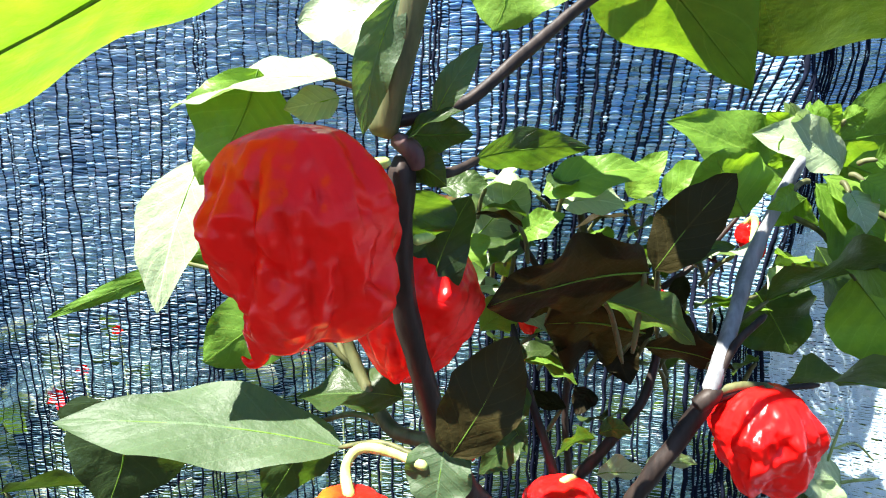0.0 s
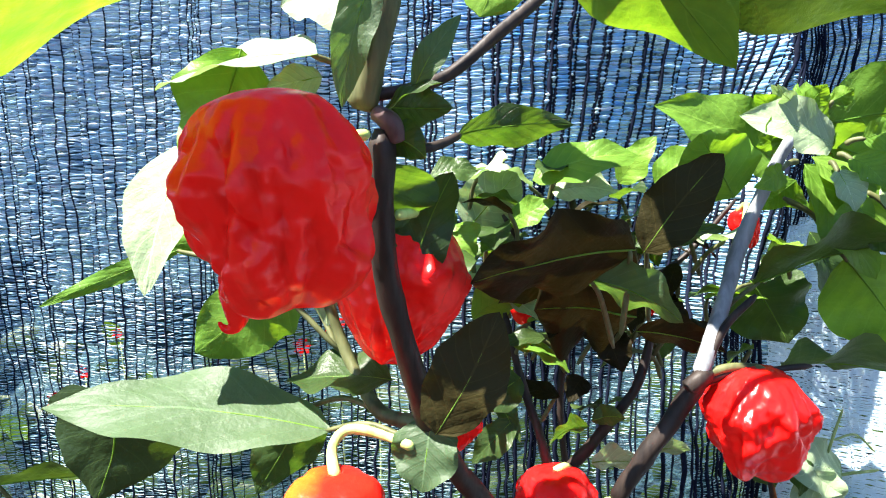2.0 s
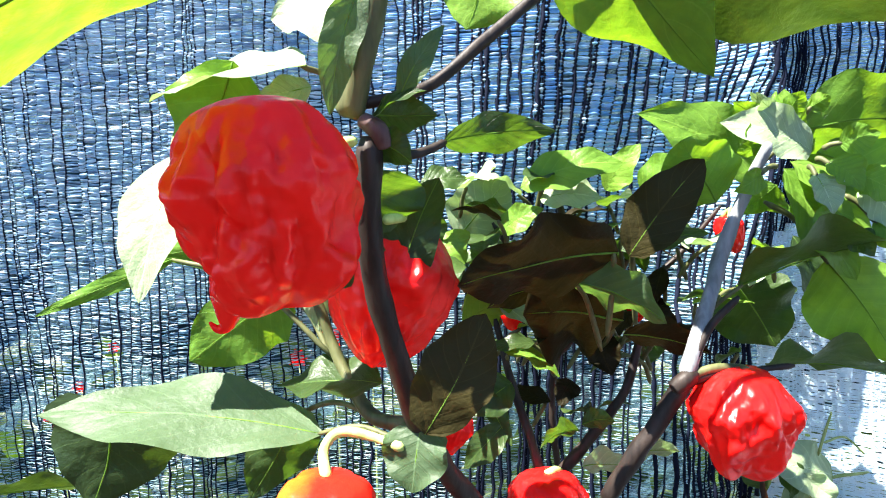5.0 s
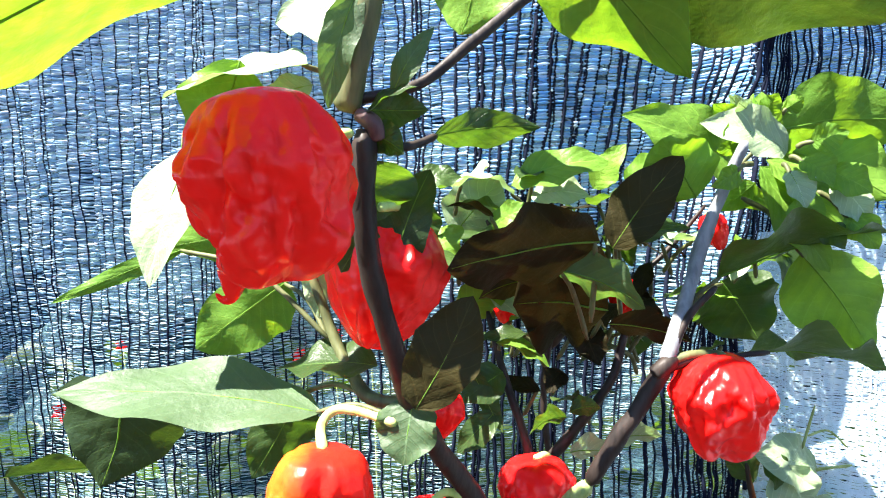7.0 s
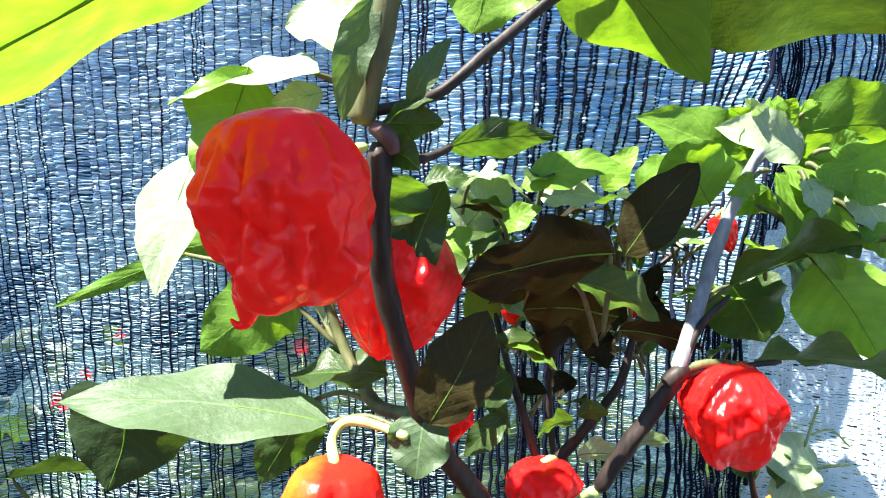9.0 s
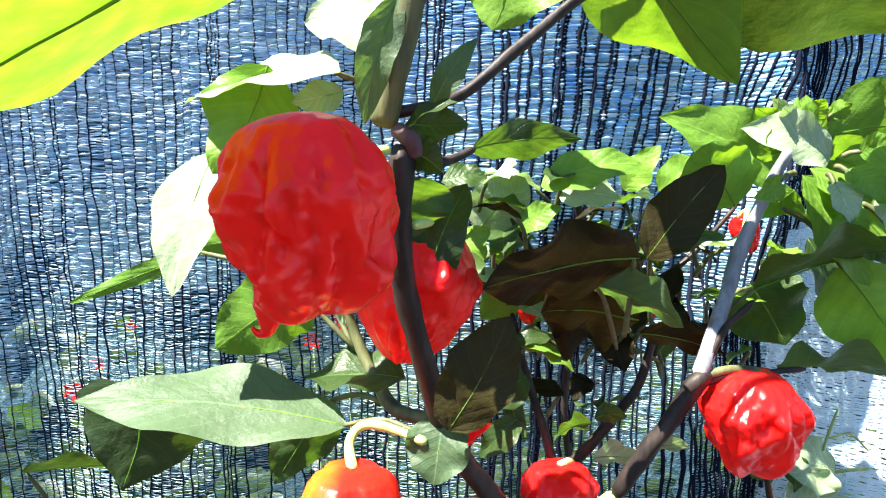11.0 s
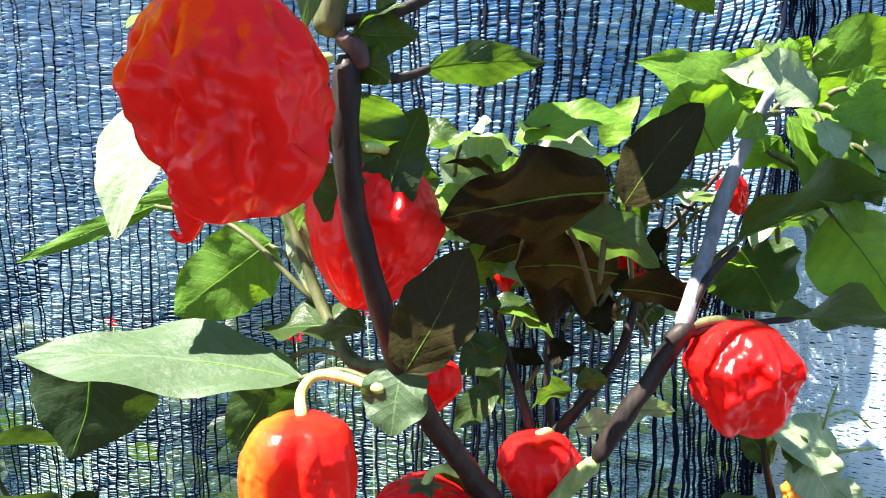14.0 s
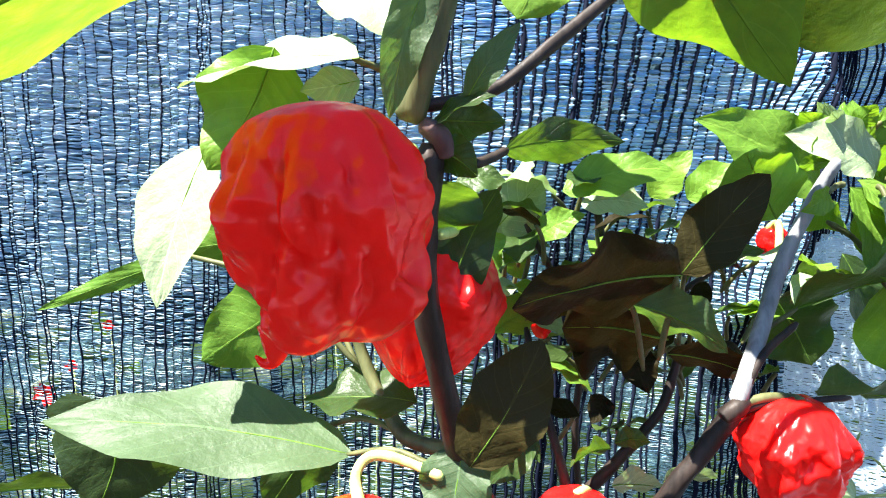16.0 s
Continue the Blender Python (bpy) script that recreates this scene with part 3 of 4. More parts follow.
pepper(front, (-0.0112, 0.2240, 0.5677), 0.0535, 0.0560, tilt=(0, 14, 40), crown=0.88, calyx=False, lobes=3, seed=5, taper=0.62, wrinkle=1.1, stalk=[(-0.0054, 0.2198, 0.5947), (-0.0041, 0.2018, 0.5959), (-0.0085, 0.1918, 0.5957)], label="red pepper with deep lobes behind the stem")
pepper(front, (0.1272, 0.2370, 0.5112), 0.0455, 0.0480, tilt=(5, -4, 30), crown=0.55, calyx=False, lobes=4, seed=8, tail=(320, 0.004), taper=0.64, wrinkle=1.9, stalk=[(0.1256, 0.2390, 0.5318), (0.1153, 0.2390, 0.5318), (0.1060, 0.2389, 0.5285)], stalk_material=OLIVE, label="bumpy red pepper with small pointed lobes")
pepper(front, (-0.0314, 0.1923, 0.4921), 0.0366, 0.0430, tilt=(0, 4, 24), lobes=3, seed=11, material=RIPENING_LIT, tail=(164, 0.011, 0.27), taper=0.96, crown=0.9, square=4.2, cleft=0.16, calyx=False, wrinkle=0.9, stalk=[(-0.0336, 0.2062, 0.5150), (-0.0286, 0.2113, 0.5193), (-0.0164, 0.2094, 0.5182), (-0.0055, 0.2025, 0.5166)], label="orange-red pepper with a hooked tip on a curved pale stalk")
pepper(front, (0.0041, 0.2449, 0.4472), 0.0457, 0.0383, tilt=(6.0024, 3, 10), lobes=4, seed=14, taper=0.7, wrinkle=1.3, stalk=[(0.0080, 0.2461, 0.4682), (0.0135, 0.2450, 0.4707), (0.0203, 0.2429, 0.4690)], label="squat round red pepper")
pepper(front, (0.0548, 0.2711, 0.4569), 0.0386, 0.0396, tilt=(0, -3, 0), lobes=3, seed=17, calyx=False, taper=0.62, wrinkle=1.4, stalk=[(0.0591, 0.2742, 0.4749), (0.0634, 0.2791, 0.4704)], label="dark red pepper behind the green branch")
pepper(front, (0.0084, 0.2624, 0.5005), 0.0251, 0.0263, tilt=(0, 20, 0), lobes=3, seed=20, taper=0.6, stalk=[(0.0149, 0.2702, 0.5136), (0.0204, 0.2822, 0.5140)], label="small red pepper behind the stem")
pepper(front, (0.0452, 0.3214, 0.5404), 0.0150, 0.0213, lobes=3, seed=23, taper=0.7, stalk=[(0.0455, 0.3225, 0.5553), (0.0438, 0.3353, 0.5370)], label="small red pepper deep in the foliage")
pepper(front, (0.1084, 0.3207, 0.5442), 0.0189, 0.0223, lobes=3, seed=26, taper=0.6, stalk=[(0.1110, 0.3228, 0.5589), (0.1137, 0.3276, 0.5395)], label="small red pepper deep in the foliage")
pepper(front, (0.1591, 0.3231, 0.5792), 0.0160, 0.0223, tilt=(0, -20, 0), lobes=3, seed=29, taper=0.6, stalk=[(0.1548, 0.3131, 0.5908), (0.1407, 0.2849, 0.5806)], label="small red pepper beside the grey branch")
leaf(front, (-0.0229, 0.1177, 0.6682), (-0.1268, 0.1077, 0.6069), (-0.0918, 0.1523, 0.6294), seed=1, material=BROAD, arch=0.03, fold=0.12, wave=0.08, shape=0.95, blunt=True, stalk=(-0.0017, 0.1760, 0.6926), label="broad bright leaf lit through from above")
leaf(front, (0.0342, 0.2536, 0.7257), (0.0210, 0.2728, 0.6730), (-0.0001, 0.2829, 0.6953), seed=2, material=FRESH, fold=0.15, arch=0.03, blunt=True)
leaf(front, (0.0329, 0.2069, 0.7088), (0.1142, 0.2397, 0.6456), (0.0596, 0.2482, 0.6673), seed=3, material=FRESH, fold=0.15, arch=0.04, wave=0.1, label="bright leaf with a drooping pointed tip")
leaf(front, (0.0643, 0.2095, 0.7087), (0.1857, 0.2095, 0.6644), (0.1310, 0.2378, 0.6578), seed=4, material=DEEP, fold=0.1, arch=0.03, blunt=True, stalk=(0.0540, 0.2497, 0.6886))
leaf(front, (-0.0120, 0.1800, 0.6645), (-0.0222, 0.1780, 0.6267), (-0.0230, 0.1780, 0.6472), seed=5, material=WAXY, fold=0.3, arch=0.03)
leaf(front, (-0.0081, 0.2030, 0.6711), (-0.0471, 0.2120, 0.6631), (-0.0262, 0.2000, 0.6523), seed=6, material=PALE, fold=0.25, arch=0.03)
leaf(front, (-0.0027, 0.1848, 0.6318), (0.0114, 0.1838, 0.6529), (0.0088, 0.1838, 0.6414), seed=7, material=WAXY, fold=0.3)
leaf(front, (-0.0120, 0.1837, 0.6202), (0.0012, 0.1798, 0.6126), (-0.0025, 0.1798, 0.6210), seed=8, material=LEAF, fold=0.3)
leaf(front, (-0.0118, 0.1837, 0.6247), (0.0059, 0.1798, 0.6335), (-0.0021, 0.1778, 0.6273), seed=9, material=LEAF, fold=0.3)
leaf(front, (-0.0099, 0.1837, 0.6273), (0.0089, 0.1879, 0.6274), (-0.0014, 0.1878, 0.6213), seed=10, material=LEAF, fold=0.3)
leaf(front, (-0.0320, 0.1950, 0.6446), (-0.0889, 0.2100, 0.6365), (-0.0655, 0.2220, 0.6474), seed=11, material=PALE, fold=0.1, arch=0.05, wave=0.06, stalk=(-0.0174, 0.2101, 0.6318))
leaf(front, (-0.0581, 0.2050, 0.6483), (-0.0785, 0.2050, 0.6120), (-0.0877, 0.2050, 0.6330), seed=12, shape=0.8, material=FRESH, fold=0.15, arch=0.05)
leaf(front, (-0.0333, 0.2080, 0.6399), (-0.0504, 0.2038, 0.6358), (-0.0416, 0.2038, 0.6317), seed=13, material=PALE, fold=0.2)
leaf(front, (-0.0883, 0.2350, 0.6207), (-0.1020, 0.2200, 0.5657), (-0.1095, 0.2320, 0.5943), seed=14, material=PALE, fold=0.1, arch=0.04, wave=0.05, shape=0.72, stalk=(-0.0640, 0.2300, 0.6080), label="leaf shining in the sun, its white put into a pale colour")
leaf(front, (0.0101, 0.2019, 0.6203), (0.0496, 0.2142, 0.6240), (0.0331, 0.2061, 0.6291), seed=15, material=LEAF, fold=0.25, arch=0.06, wave=0.2, label="leaf with a sunlit patch")
leaf(front, (-0.0101, 0.1888, 0.6114), (-0.0118, 0.1968, 0.5904), (0.0057, 0.1939, 0.6037), seed=16, material=LEAF, fold=0.2, blunt=True)
leaf(front, (-0.0160, 0.2368, 0.5895), (0.0097, 0.2419, 0.6039), (0.0008, 0.2368, 0.6109), seed=17, material=PALE, fold=0.2)
leaf(front, (-0.1052, 0.2620, 0.5781), (-0.1684, 0.2620, 0.5534), (-0.1359, 0.2620, 0.5708), seed=18, wave=0.3, material=FRESH, fold=0.3, arch=0.05, curl=-0.08, stalk=(-0.0340, 0.2377, 0.5386), label="long narrow leaf with a curled tip")
leaf(front, (-0.0623, 0.2753, 0.5608), (-0.1119, 0.2849, 0.5264), (-0.1047, 0.2810, 0.5554), seed=19, material=FRESH, fold=0.15, arch=0.05, blunt=True, stalk=(-0.0375, 0.2494, 0.5353))
leaf(front, (-0.0544, 0.2515, 0.5863), (-0.1161, 0.2630, 0.5783), (-0.0789, 0.2552, 0.5960), seed=20, material=FRESH, fold=0.25, arch=0.08, stalk=(-0.0472, 0.2445, 0.5765))
leaf(front, (-0.0507, 0.2475, 0.5853), (-0.0602, 0.2514, 0.6106), (-0.0473, 0.2475, 0.5979), seed=21, material=FRESH, fold=0.15)
leaf(front, (-0.0438, 0.2436, 0.5650), (-0.0415, 0.2475, 0.5974), (-0.0367, 0.2436, 0.5818), seed=22, material=FRESH, fold=0.2)
leaf(front, (-0.0445, 0.2436, 0.5729), (-0.0420, 0.2477, 0.5474), (-0.0490, 0.2436, 0.5605), seed=23, material=PALE, fold=0.2)
leaf(front, (-0.0363, 0.2200, 0.5153), (-0.1475, 0.2271, 0.5219), (-0.0921, 0.2420, 0.5267), seed=24, material=WAXY, fold=0.04, arch=0.03, wave=0.14, stalk=(-0.0081, 0.2062, 0.5183), label="large leaf with its lit upper side and shadows across it")
leaf(front, (-0.1311, 0.2500, 0.5192), (-0.1441, 0.2520, 0.4709), (-0.1649, 0.2500, 0.5084), seed=25, material=DEEP, fold=0.1, arch=0.05, wave=0.03, shape=0.55)
leaf(front, (-0.0145, 0.2269, 0.5320), (-0.0567, 0.2336, 0.5294), (-0.0339, 0.2168, 0.5263), seed=26, material=LEAF, fold=0.25, arch=0.05)
leaf(front, (-0.0511, 0.2417, 0.5166), (-0.0754, 0.2516, 0.4744), (-0.0808, 0.2470, 0.4946), seed=27, material=LEAF, fold=0.15, stalk=(-0.0182, 0.2259, 0.5200))
leaf(front, (-0.0148, 0.2619, 0.4170), (-0.0920, 0.2766, 0.4451), (-0.0436, 0.2707, 0.4452), seed=28, material=DEEP, fold=0.2, arch=0.04, stalk=(0.0201, 0.2467, 0.4570))
leaf(front, (0.0009, 0.2071, 0.5246), (-0.0027, 0.1989, 0.5023), (0.0114, 0.2008, 0.5172), seed=29, material=WAXY, fold=0.1, arch=0.08, blunt=True, label="round grey-green leaf at the node")
leaf(front, (0.0024, 0.1929, 0.5251), (0.0232, 0.1969, 0.5642), (0.0290, 0.1946, 0.5486), seed=30, material=SHADED_BROWN, fold=0.12, blunt=True, arch=0.04, label="dark leaf hanging across the pepper")
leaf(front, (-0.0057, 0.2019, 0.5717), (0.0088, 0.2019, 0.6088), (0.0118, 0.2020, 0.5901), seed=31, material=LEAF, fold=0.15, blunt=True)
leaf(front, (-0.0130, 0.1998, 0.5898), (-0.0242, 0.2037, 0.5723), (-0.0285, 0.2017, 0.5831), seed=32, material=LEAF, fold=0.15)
leaf(front, (0.0722, 0.2180, 0.5812), (0.0140, 0.1994, 0.5731), (0.0393, 0.1950, 0.5923), seed=33, material=SHADED, fold=0.12, arch=0.06, blunt=True, stalk=(0.0722, 0.2335, 0.5472), label="broad leaf seen from its shaded underside, shade in its colour")
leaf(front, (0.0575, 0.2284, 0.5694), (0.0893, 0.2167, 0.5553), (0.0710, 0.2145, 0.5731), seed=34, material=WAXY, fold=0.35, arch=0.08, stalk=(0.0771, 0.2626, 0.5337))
leaf(front, (0.0858, 0.2526, 0.5757), (0.1147, 0.2487, 0.6149), (0.1072, 0.2478, 0.5853), seed=35, material=SHADED_BROWN, fold=0.15, arch=0.04, blunt=True, stalk=(0.0951, 0.2728, 0.5417))
leaf(front, (0.0864, 0.2620, 0.5472), (0.0439, 0.2680, 0.5494), (0.0711, 0.2920, 0.5170), seed=36, material=SHADED, fold=0.12, blunt=True, arch=0.05)
leaf(front, (0.0597, 0.2724, 0.5603), (0.0281, 0.2672, 0.5523), (0.0448, 0.2673, 0.5656), seed=37, material=SHADED, fold=0.2)
leaf(front, (0.0871, 0.2647, 0.5402), (0.1211, 0.2530, 0.5337), (0.1046, 0.2528, 0.5448), seed=38, material=SHADED, fold=0.2, arch=0.05)
leaf(front, (0.0858, 0.2646, 0.5768), (0.1239, 0.2649, 0.5837), (0.1037, 0.2578, 0.5752), seed=39, material=LEAF, fold=0.25)
leaf(front, (0.0709, 0.2792, 0.4917), (0.0518, 0.2745, 0.4847), (0.0597, 0.2695, 0.4951), seed=40, material=LEAF, fold=0.2)
leaf(front, (0.0722, 0.2792, 0.4943), (0.0854, 0.2710, 0.4988), (0.0787, 0.2742, 0.5021), seed=41, material=LEAF, fold=0.2)
leaf(front, (0.0874, 0.2589, 0.4870), (0.1102, 0.2585, 0.4894), (0.0975, 0.2538, 0.4957), seed=42, material=PALE, fold=0.25)
leaf(front, (0.0721, 0.2790, 0.4742), (0.0952, 0.2766, 0.4747), (0.0835, 0.2739, 0.4824), seed=43, material=PALE, fold=0.25)
leaf(front, (0.0373, 0.2848, 0.4936), (0.0168, 0.2800, 0.4736), (0.0321, 0.2798, 0.4788), seed=44, material=LEAF, fold=0.3)
leaf(front, (0.0409, 0.2924, 0.5109), (0.0194, 0.2802, 0.4990), (0.0308, 0.2800, 0.4940), seed=45, material=LEAF, fold=0.2)
leaf(front, (0.0255, 0.2823, 0.5134), (0.0396, 0.2797, 0.4839), (0.0371, 0.2799, 0.5017), seed=46, material=LEAF, fold=0.2)
leaf(front, (0.0128, 0.2600, 0.4652), (0.0246, 0.2613, 0.4249), (0.0292, 0.2594, 0.4467), seed=47, material=LEAF, fold=0.2, arch=0.04)

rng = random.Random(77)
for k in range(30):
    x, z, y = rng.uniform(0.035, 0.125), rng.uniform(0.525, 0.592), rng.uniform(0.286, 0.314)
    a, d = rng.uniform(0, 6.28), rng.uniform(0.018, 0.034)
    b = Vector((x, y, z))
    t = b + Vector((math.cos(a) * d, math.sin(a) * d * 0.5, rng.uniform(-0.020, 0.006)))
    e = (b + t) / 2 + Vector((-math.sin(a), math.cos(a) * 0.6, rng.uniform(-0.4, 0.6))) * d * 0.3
    leaf(front, b, t, e, (SHADED, LEAF, SHADED, DEEP, SHADED)[k % 5], fold=0.3, arch=0.1, seed=600 + k, rib=False, stalk=b + Vector((rng.uniform(-0.015, 0.015), 0.004, -0.018)))
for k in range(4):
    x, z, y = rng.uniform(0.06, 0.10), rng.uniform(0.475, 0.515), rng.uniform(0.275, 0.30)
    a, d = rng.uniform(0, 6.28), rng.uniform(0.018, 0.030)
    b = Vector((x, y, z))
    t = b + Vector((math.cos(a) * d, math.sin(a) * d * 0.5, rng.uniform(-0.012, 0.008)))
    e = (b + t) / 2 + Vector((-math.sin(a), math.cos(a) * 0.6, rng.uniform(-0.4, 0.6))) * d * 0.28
    leaf(front, b, t, e, (SHADED, DEEP, WAXY)[k % 3], fold=0.3, arch=0.1, seed=660 + k, rib=False, stalk=b + Vector((rng.uniform(-0.01, 0.01), 0.004, -0.014)))
leaf(front, (0.1577, 0.2892, 0.6108), (0.0959, 0.2770, 0.6364), (0.1210, 0.2749, 0.6088), seed=48, material=FRESH, fold=0.3, arch=0.08, stalk=(0.1651, 0.2894, 0.6207), label="grey-green leaf arching from the branch tip")
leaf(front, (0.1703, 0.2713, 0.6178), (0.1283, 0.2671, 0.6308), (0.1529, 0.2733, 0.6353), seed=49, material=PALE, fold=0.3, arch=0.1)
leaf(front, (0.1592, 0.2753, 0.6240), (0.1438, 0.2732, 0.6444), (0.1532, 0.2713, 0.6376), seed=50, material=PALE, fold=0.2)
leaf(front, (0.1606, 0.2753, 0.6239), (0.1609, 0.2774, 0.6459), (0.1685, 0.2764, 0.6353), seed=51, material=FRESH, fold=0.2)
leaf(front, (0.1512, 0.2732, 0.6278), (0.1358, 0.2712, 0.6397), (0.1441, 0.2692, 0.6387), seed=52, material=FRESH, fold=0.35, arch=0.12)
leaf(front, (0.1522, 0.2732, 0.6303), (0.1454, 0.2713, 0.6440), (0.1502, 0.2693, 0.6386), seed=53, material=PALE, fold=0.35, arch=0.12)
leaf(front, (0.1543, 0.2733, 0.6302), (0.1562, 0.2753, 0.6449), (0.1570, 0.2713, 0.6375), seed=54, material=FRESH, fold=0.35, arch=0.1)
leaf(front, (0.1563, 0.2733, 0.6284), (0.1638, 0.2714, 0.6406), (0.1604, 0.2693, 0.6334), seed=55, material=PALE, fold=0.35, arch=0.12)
leaf(front, (0.1567, 0.2752, 0.6214), (0.1377, 0.2711, 0.6185), (0.1458, 0.2712, 0.6239), seed=56, material=FRESH, fold=0.3)
leaf(front, (0.1616, 0.2713, 0.6265), (0.2247, 0.2618, 0.6299), (0.1789, 0.2595, 0.6475), seed=57, material=FRESH, fold=0.2, arch=0.06, wave=0.2, stalk=(0.1603, 0.2772, 0.6184), label="broad green leaf at the branch tip")
leaf(front, (0.1749, 0.2754, 0.6179), (0.2127, 0.2615, 0.5957), (0.1980, 0.2656, 0.6253), seed=58, material=FRESH, fold=0.3, arch=0.08)
leaf(front, (0.1720, 0.2773, 0.6174), (0.1997, 0.2714, 0.5791), (0.1885, 0.2714, 0.6051), seed=59, material=FRESH, fold=0.25, arch=0.06)
leaf(front, (0.1552, 0.2601, 0.6135), (0.1694, 0.2533, 0.5888), (0.1559, 0.2531, 0.5975), seed=60, material=FRESH, fold=0.3)
leaf(front, (0.1606, 0.2652, 0.6011), (0.1819, 0.2614, 0.5718), (0.1764, 0.2593, 0.5909), seed=61, material=FRESH, fold=0.2, arch=0.04)
leaf(front, (0.1809, 0.2533, 0.6030), (0.1947, 0.2495, 0.5848), (0.1943, 0.2514, 0.5979), seed=62, material=PALE, fold=0.1, blunt=True)
leaf(front, (0.1567, 0.2731, 0.6038), (0.1445, 0.2830, 0.5908), (0.1486, 0.2780, 0.6041), seed=63, material=FRESH, fold=0.3)
leaf(front, (0.1482, 0.2830, 0.6041), (0.1724, 0.2883, 0.5900), (0.1616, 0.2832, 0.6038), seed=64, material=FRESH, fold=0.3)
leaf(front, (0.1334, 0.2580, 0.5616), (0.1995, 0.2450, 0.5816), (0.1533, 0.2260, 0.5791), seed=65, material=LEAF, fold=0.3, arch=0.05, wave=0.2, stalk=(0.1115, 0.2583, 0.5323), label="long leaf with a pale midrib")
leaf(front, (0.1637, 0.3250, 0.5514), (0.1854, 0.3250, 0.5176), (0.1945, 0.3200, 0.5473), seed=66, arch=0.04, material=LEAF, fold=0.2, stalk=(0.1357, 0.3000, 0.5353))
leaf(front, (0.1422, 0.2500, 0.5294), (0.2014, 0.2450, 0.5224), (0.1559, 0.2260, 0.5350), seed=67, material=WAXY, fold=0.3, arch=0.06, wave=0.25, label="dark leaf reaching out over the pepper")
leaf(front, (0.1724, 0.2620, 0.5715), (0.2028, 0.2580, 0.5265), (0.2006, 0.2550, 0.5652), seed=68, material=FRESH, fold=0.25, arch=0.05, wave=0.15, stalk=(0.1442, 0.2590, 0.5969))
leaf(front, (0.1818, 0.3051, 0.5785), (0.1947, 0.3007, 0.5355), (0.1797, 0.3007, 0.5510), seed=69, material=LEAF, fold=0.2)
leaf(front, (0.1520, 0.2591, 0.6107), (0.1804, 0.2534, 0.5638), (0.1526, 0.2531, 0.5861), seed=70, material=FRESH, fold=0.25, arch=0.05)
leaf(front, (0.1241, 0.2589, 0.5972), (0.1066, 0.2527, 0.6227), (0.1309, 0.2529, 0.6177), seed=71, material=FRESH, fold=0.2, blunt=True)
leaf(front, (0.1561, 0.2693, 0.6322), (0.1428, 0.2612, 0.6389), (0.1517, 0.2643, 0.6390), seed=72, material=PALE, fold=0.3, arch=0.12, stalk=(0.1618, 0.2743, 0.6261))
leaf(front, (0.1574, 0.2693, 0.6335), (0.1606, 0.2614, 0.6426), (0.1625, 0.2643, 0.6351), seed=73, material=FRESH, fold=0.3, arch=0.12, stalk=(0.1625, 0.2743, 0.6268))
leaf(front, (0.1550, 0.2692, 0.6272), (0.1365, 0.2611, 0.6245), (0.1441, 0.2642, 0.6314), seed=74, material=FRESH, fold=0.3, arch=0.12, stalk=(0.1611, 0.2743, 0.6230))
leaf(front, (0.1651, 0.2512, 0.6128), (0.1750, 0.2433, 0.6006), (0.1653, 0.2462, 0.6014), seed=75, material=FRESH, fold=0.3, arch=0.12, stalk=(0.1634, 0.2561, 0.6140))
leaf(front, (0.1696, 0.2512, 0.6198), (0.1810, 0.2433, 0.6235), (0.1768, 0.2462, 0.6154), seed=76, material=FRESH, fold=0.3, arch=0.12, stalk=(0.1662, 0.2562, 0.6183))
leaf(front, (0.1604, 0.2511, 0.6081), (0.1637, 0.2432, 0.5916), (0.1554, 0.2461, 0.5972), seed=77, material=PALE, fold=0.3, arch=0.12, stalk=(0.1606, 0.2561, 0.6112))
leaf(front, (0.1771, 0.2513, 0.6078), (0.1913, 0.2434, 0.5980), (0.1805, 0.2463, 0.5958), seed=78, material=FRESH, fold=0.3, arch=0.12, stalk=(0.1708, 0.2562, 0.6110))
leaf(front, (0.1851, 0.2514, 0.5885), (0.1947, 0.2435, 0.5745), (0.1842, 0.2464, 0.5762), seed=79, material=FRESH, fold=0.3, arch=0.12, stalk=(0.1755, 0.2563, 0.5992))
leaf(front, (0.1681, 0.2512, 0.5961), (0.1547, 0.2431, 0.5847), (0.1562, 0.2461, 0.5940), seed=80, material=FRESH, fold=0.3, arch=0.12, stalk=(0.1652, 0.2562, 0.6038))
leaf(front, (0.1733, 0.2513, 0.5840), (0.1807, 0.2434, 0.5748), (0.1731, 0.2463, 0.5749), seed=81, material=LEAF, fold=0.3, arch=0.12, stalk=(0.1683, 0.2562, 0.5965))
leaf(front, (0.1662, 0.2694, 0.6358), (0.1717, 0.2614, 0.6407), (0.1710, 0.2644, 0.6344), seed=82, material=FRESH, fold=0.3, arch=0.12, stalk=(0.1679, 0.2743, 0.6283))
leaf(front, (0.1389, 0.2510, 0.6086), (0.1240, 0.2429, 0.6016), (0.1282, 0.2459, 0.6095), seed=83, material=FRESH, fold=0.3, arch=0.12, stalk=(0.1475, 0.2560, 0.6115))


# the plant behind
rear = plant_thing("pepper_plant", (0, 0, 0), "leafy pepper plant standing close to the net")
stem(rear, "stem", [((0.1029, 0.3600, -0.0300), 0.0040), ((0.1029, 0.3520, 0.2591), 0.0028), ((0.0823, 0.3428, 0.3837), 0.0020), ((0.0676, 0.3341, 0.4768), 0.0019), ((0.0727, 0.3326, 0.5311), 0.0018), ((0.0733, 0.3275, 0.5777), 0.0022), ((0.0669, 0.3224, 0.6088), 0.0016)], BARK)
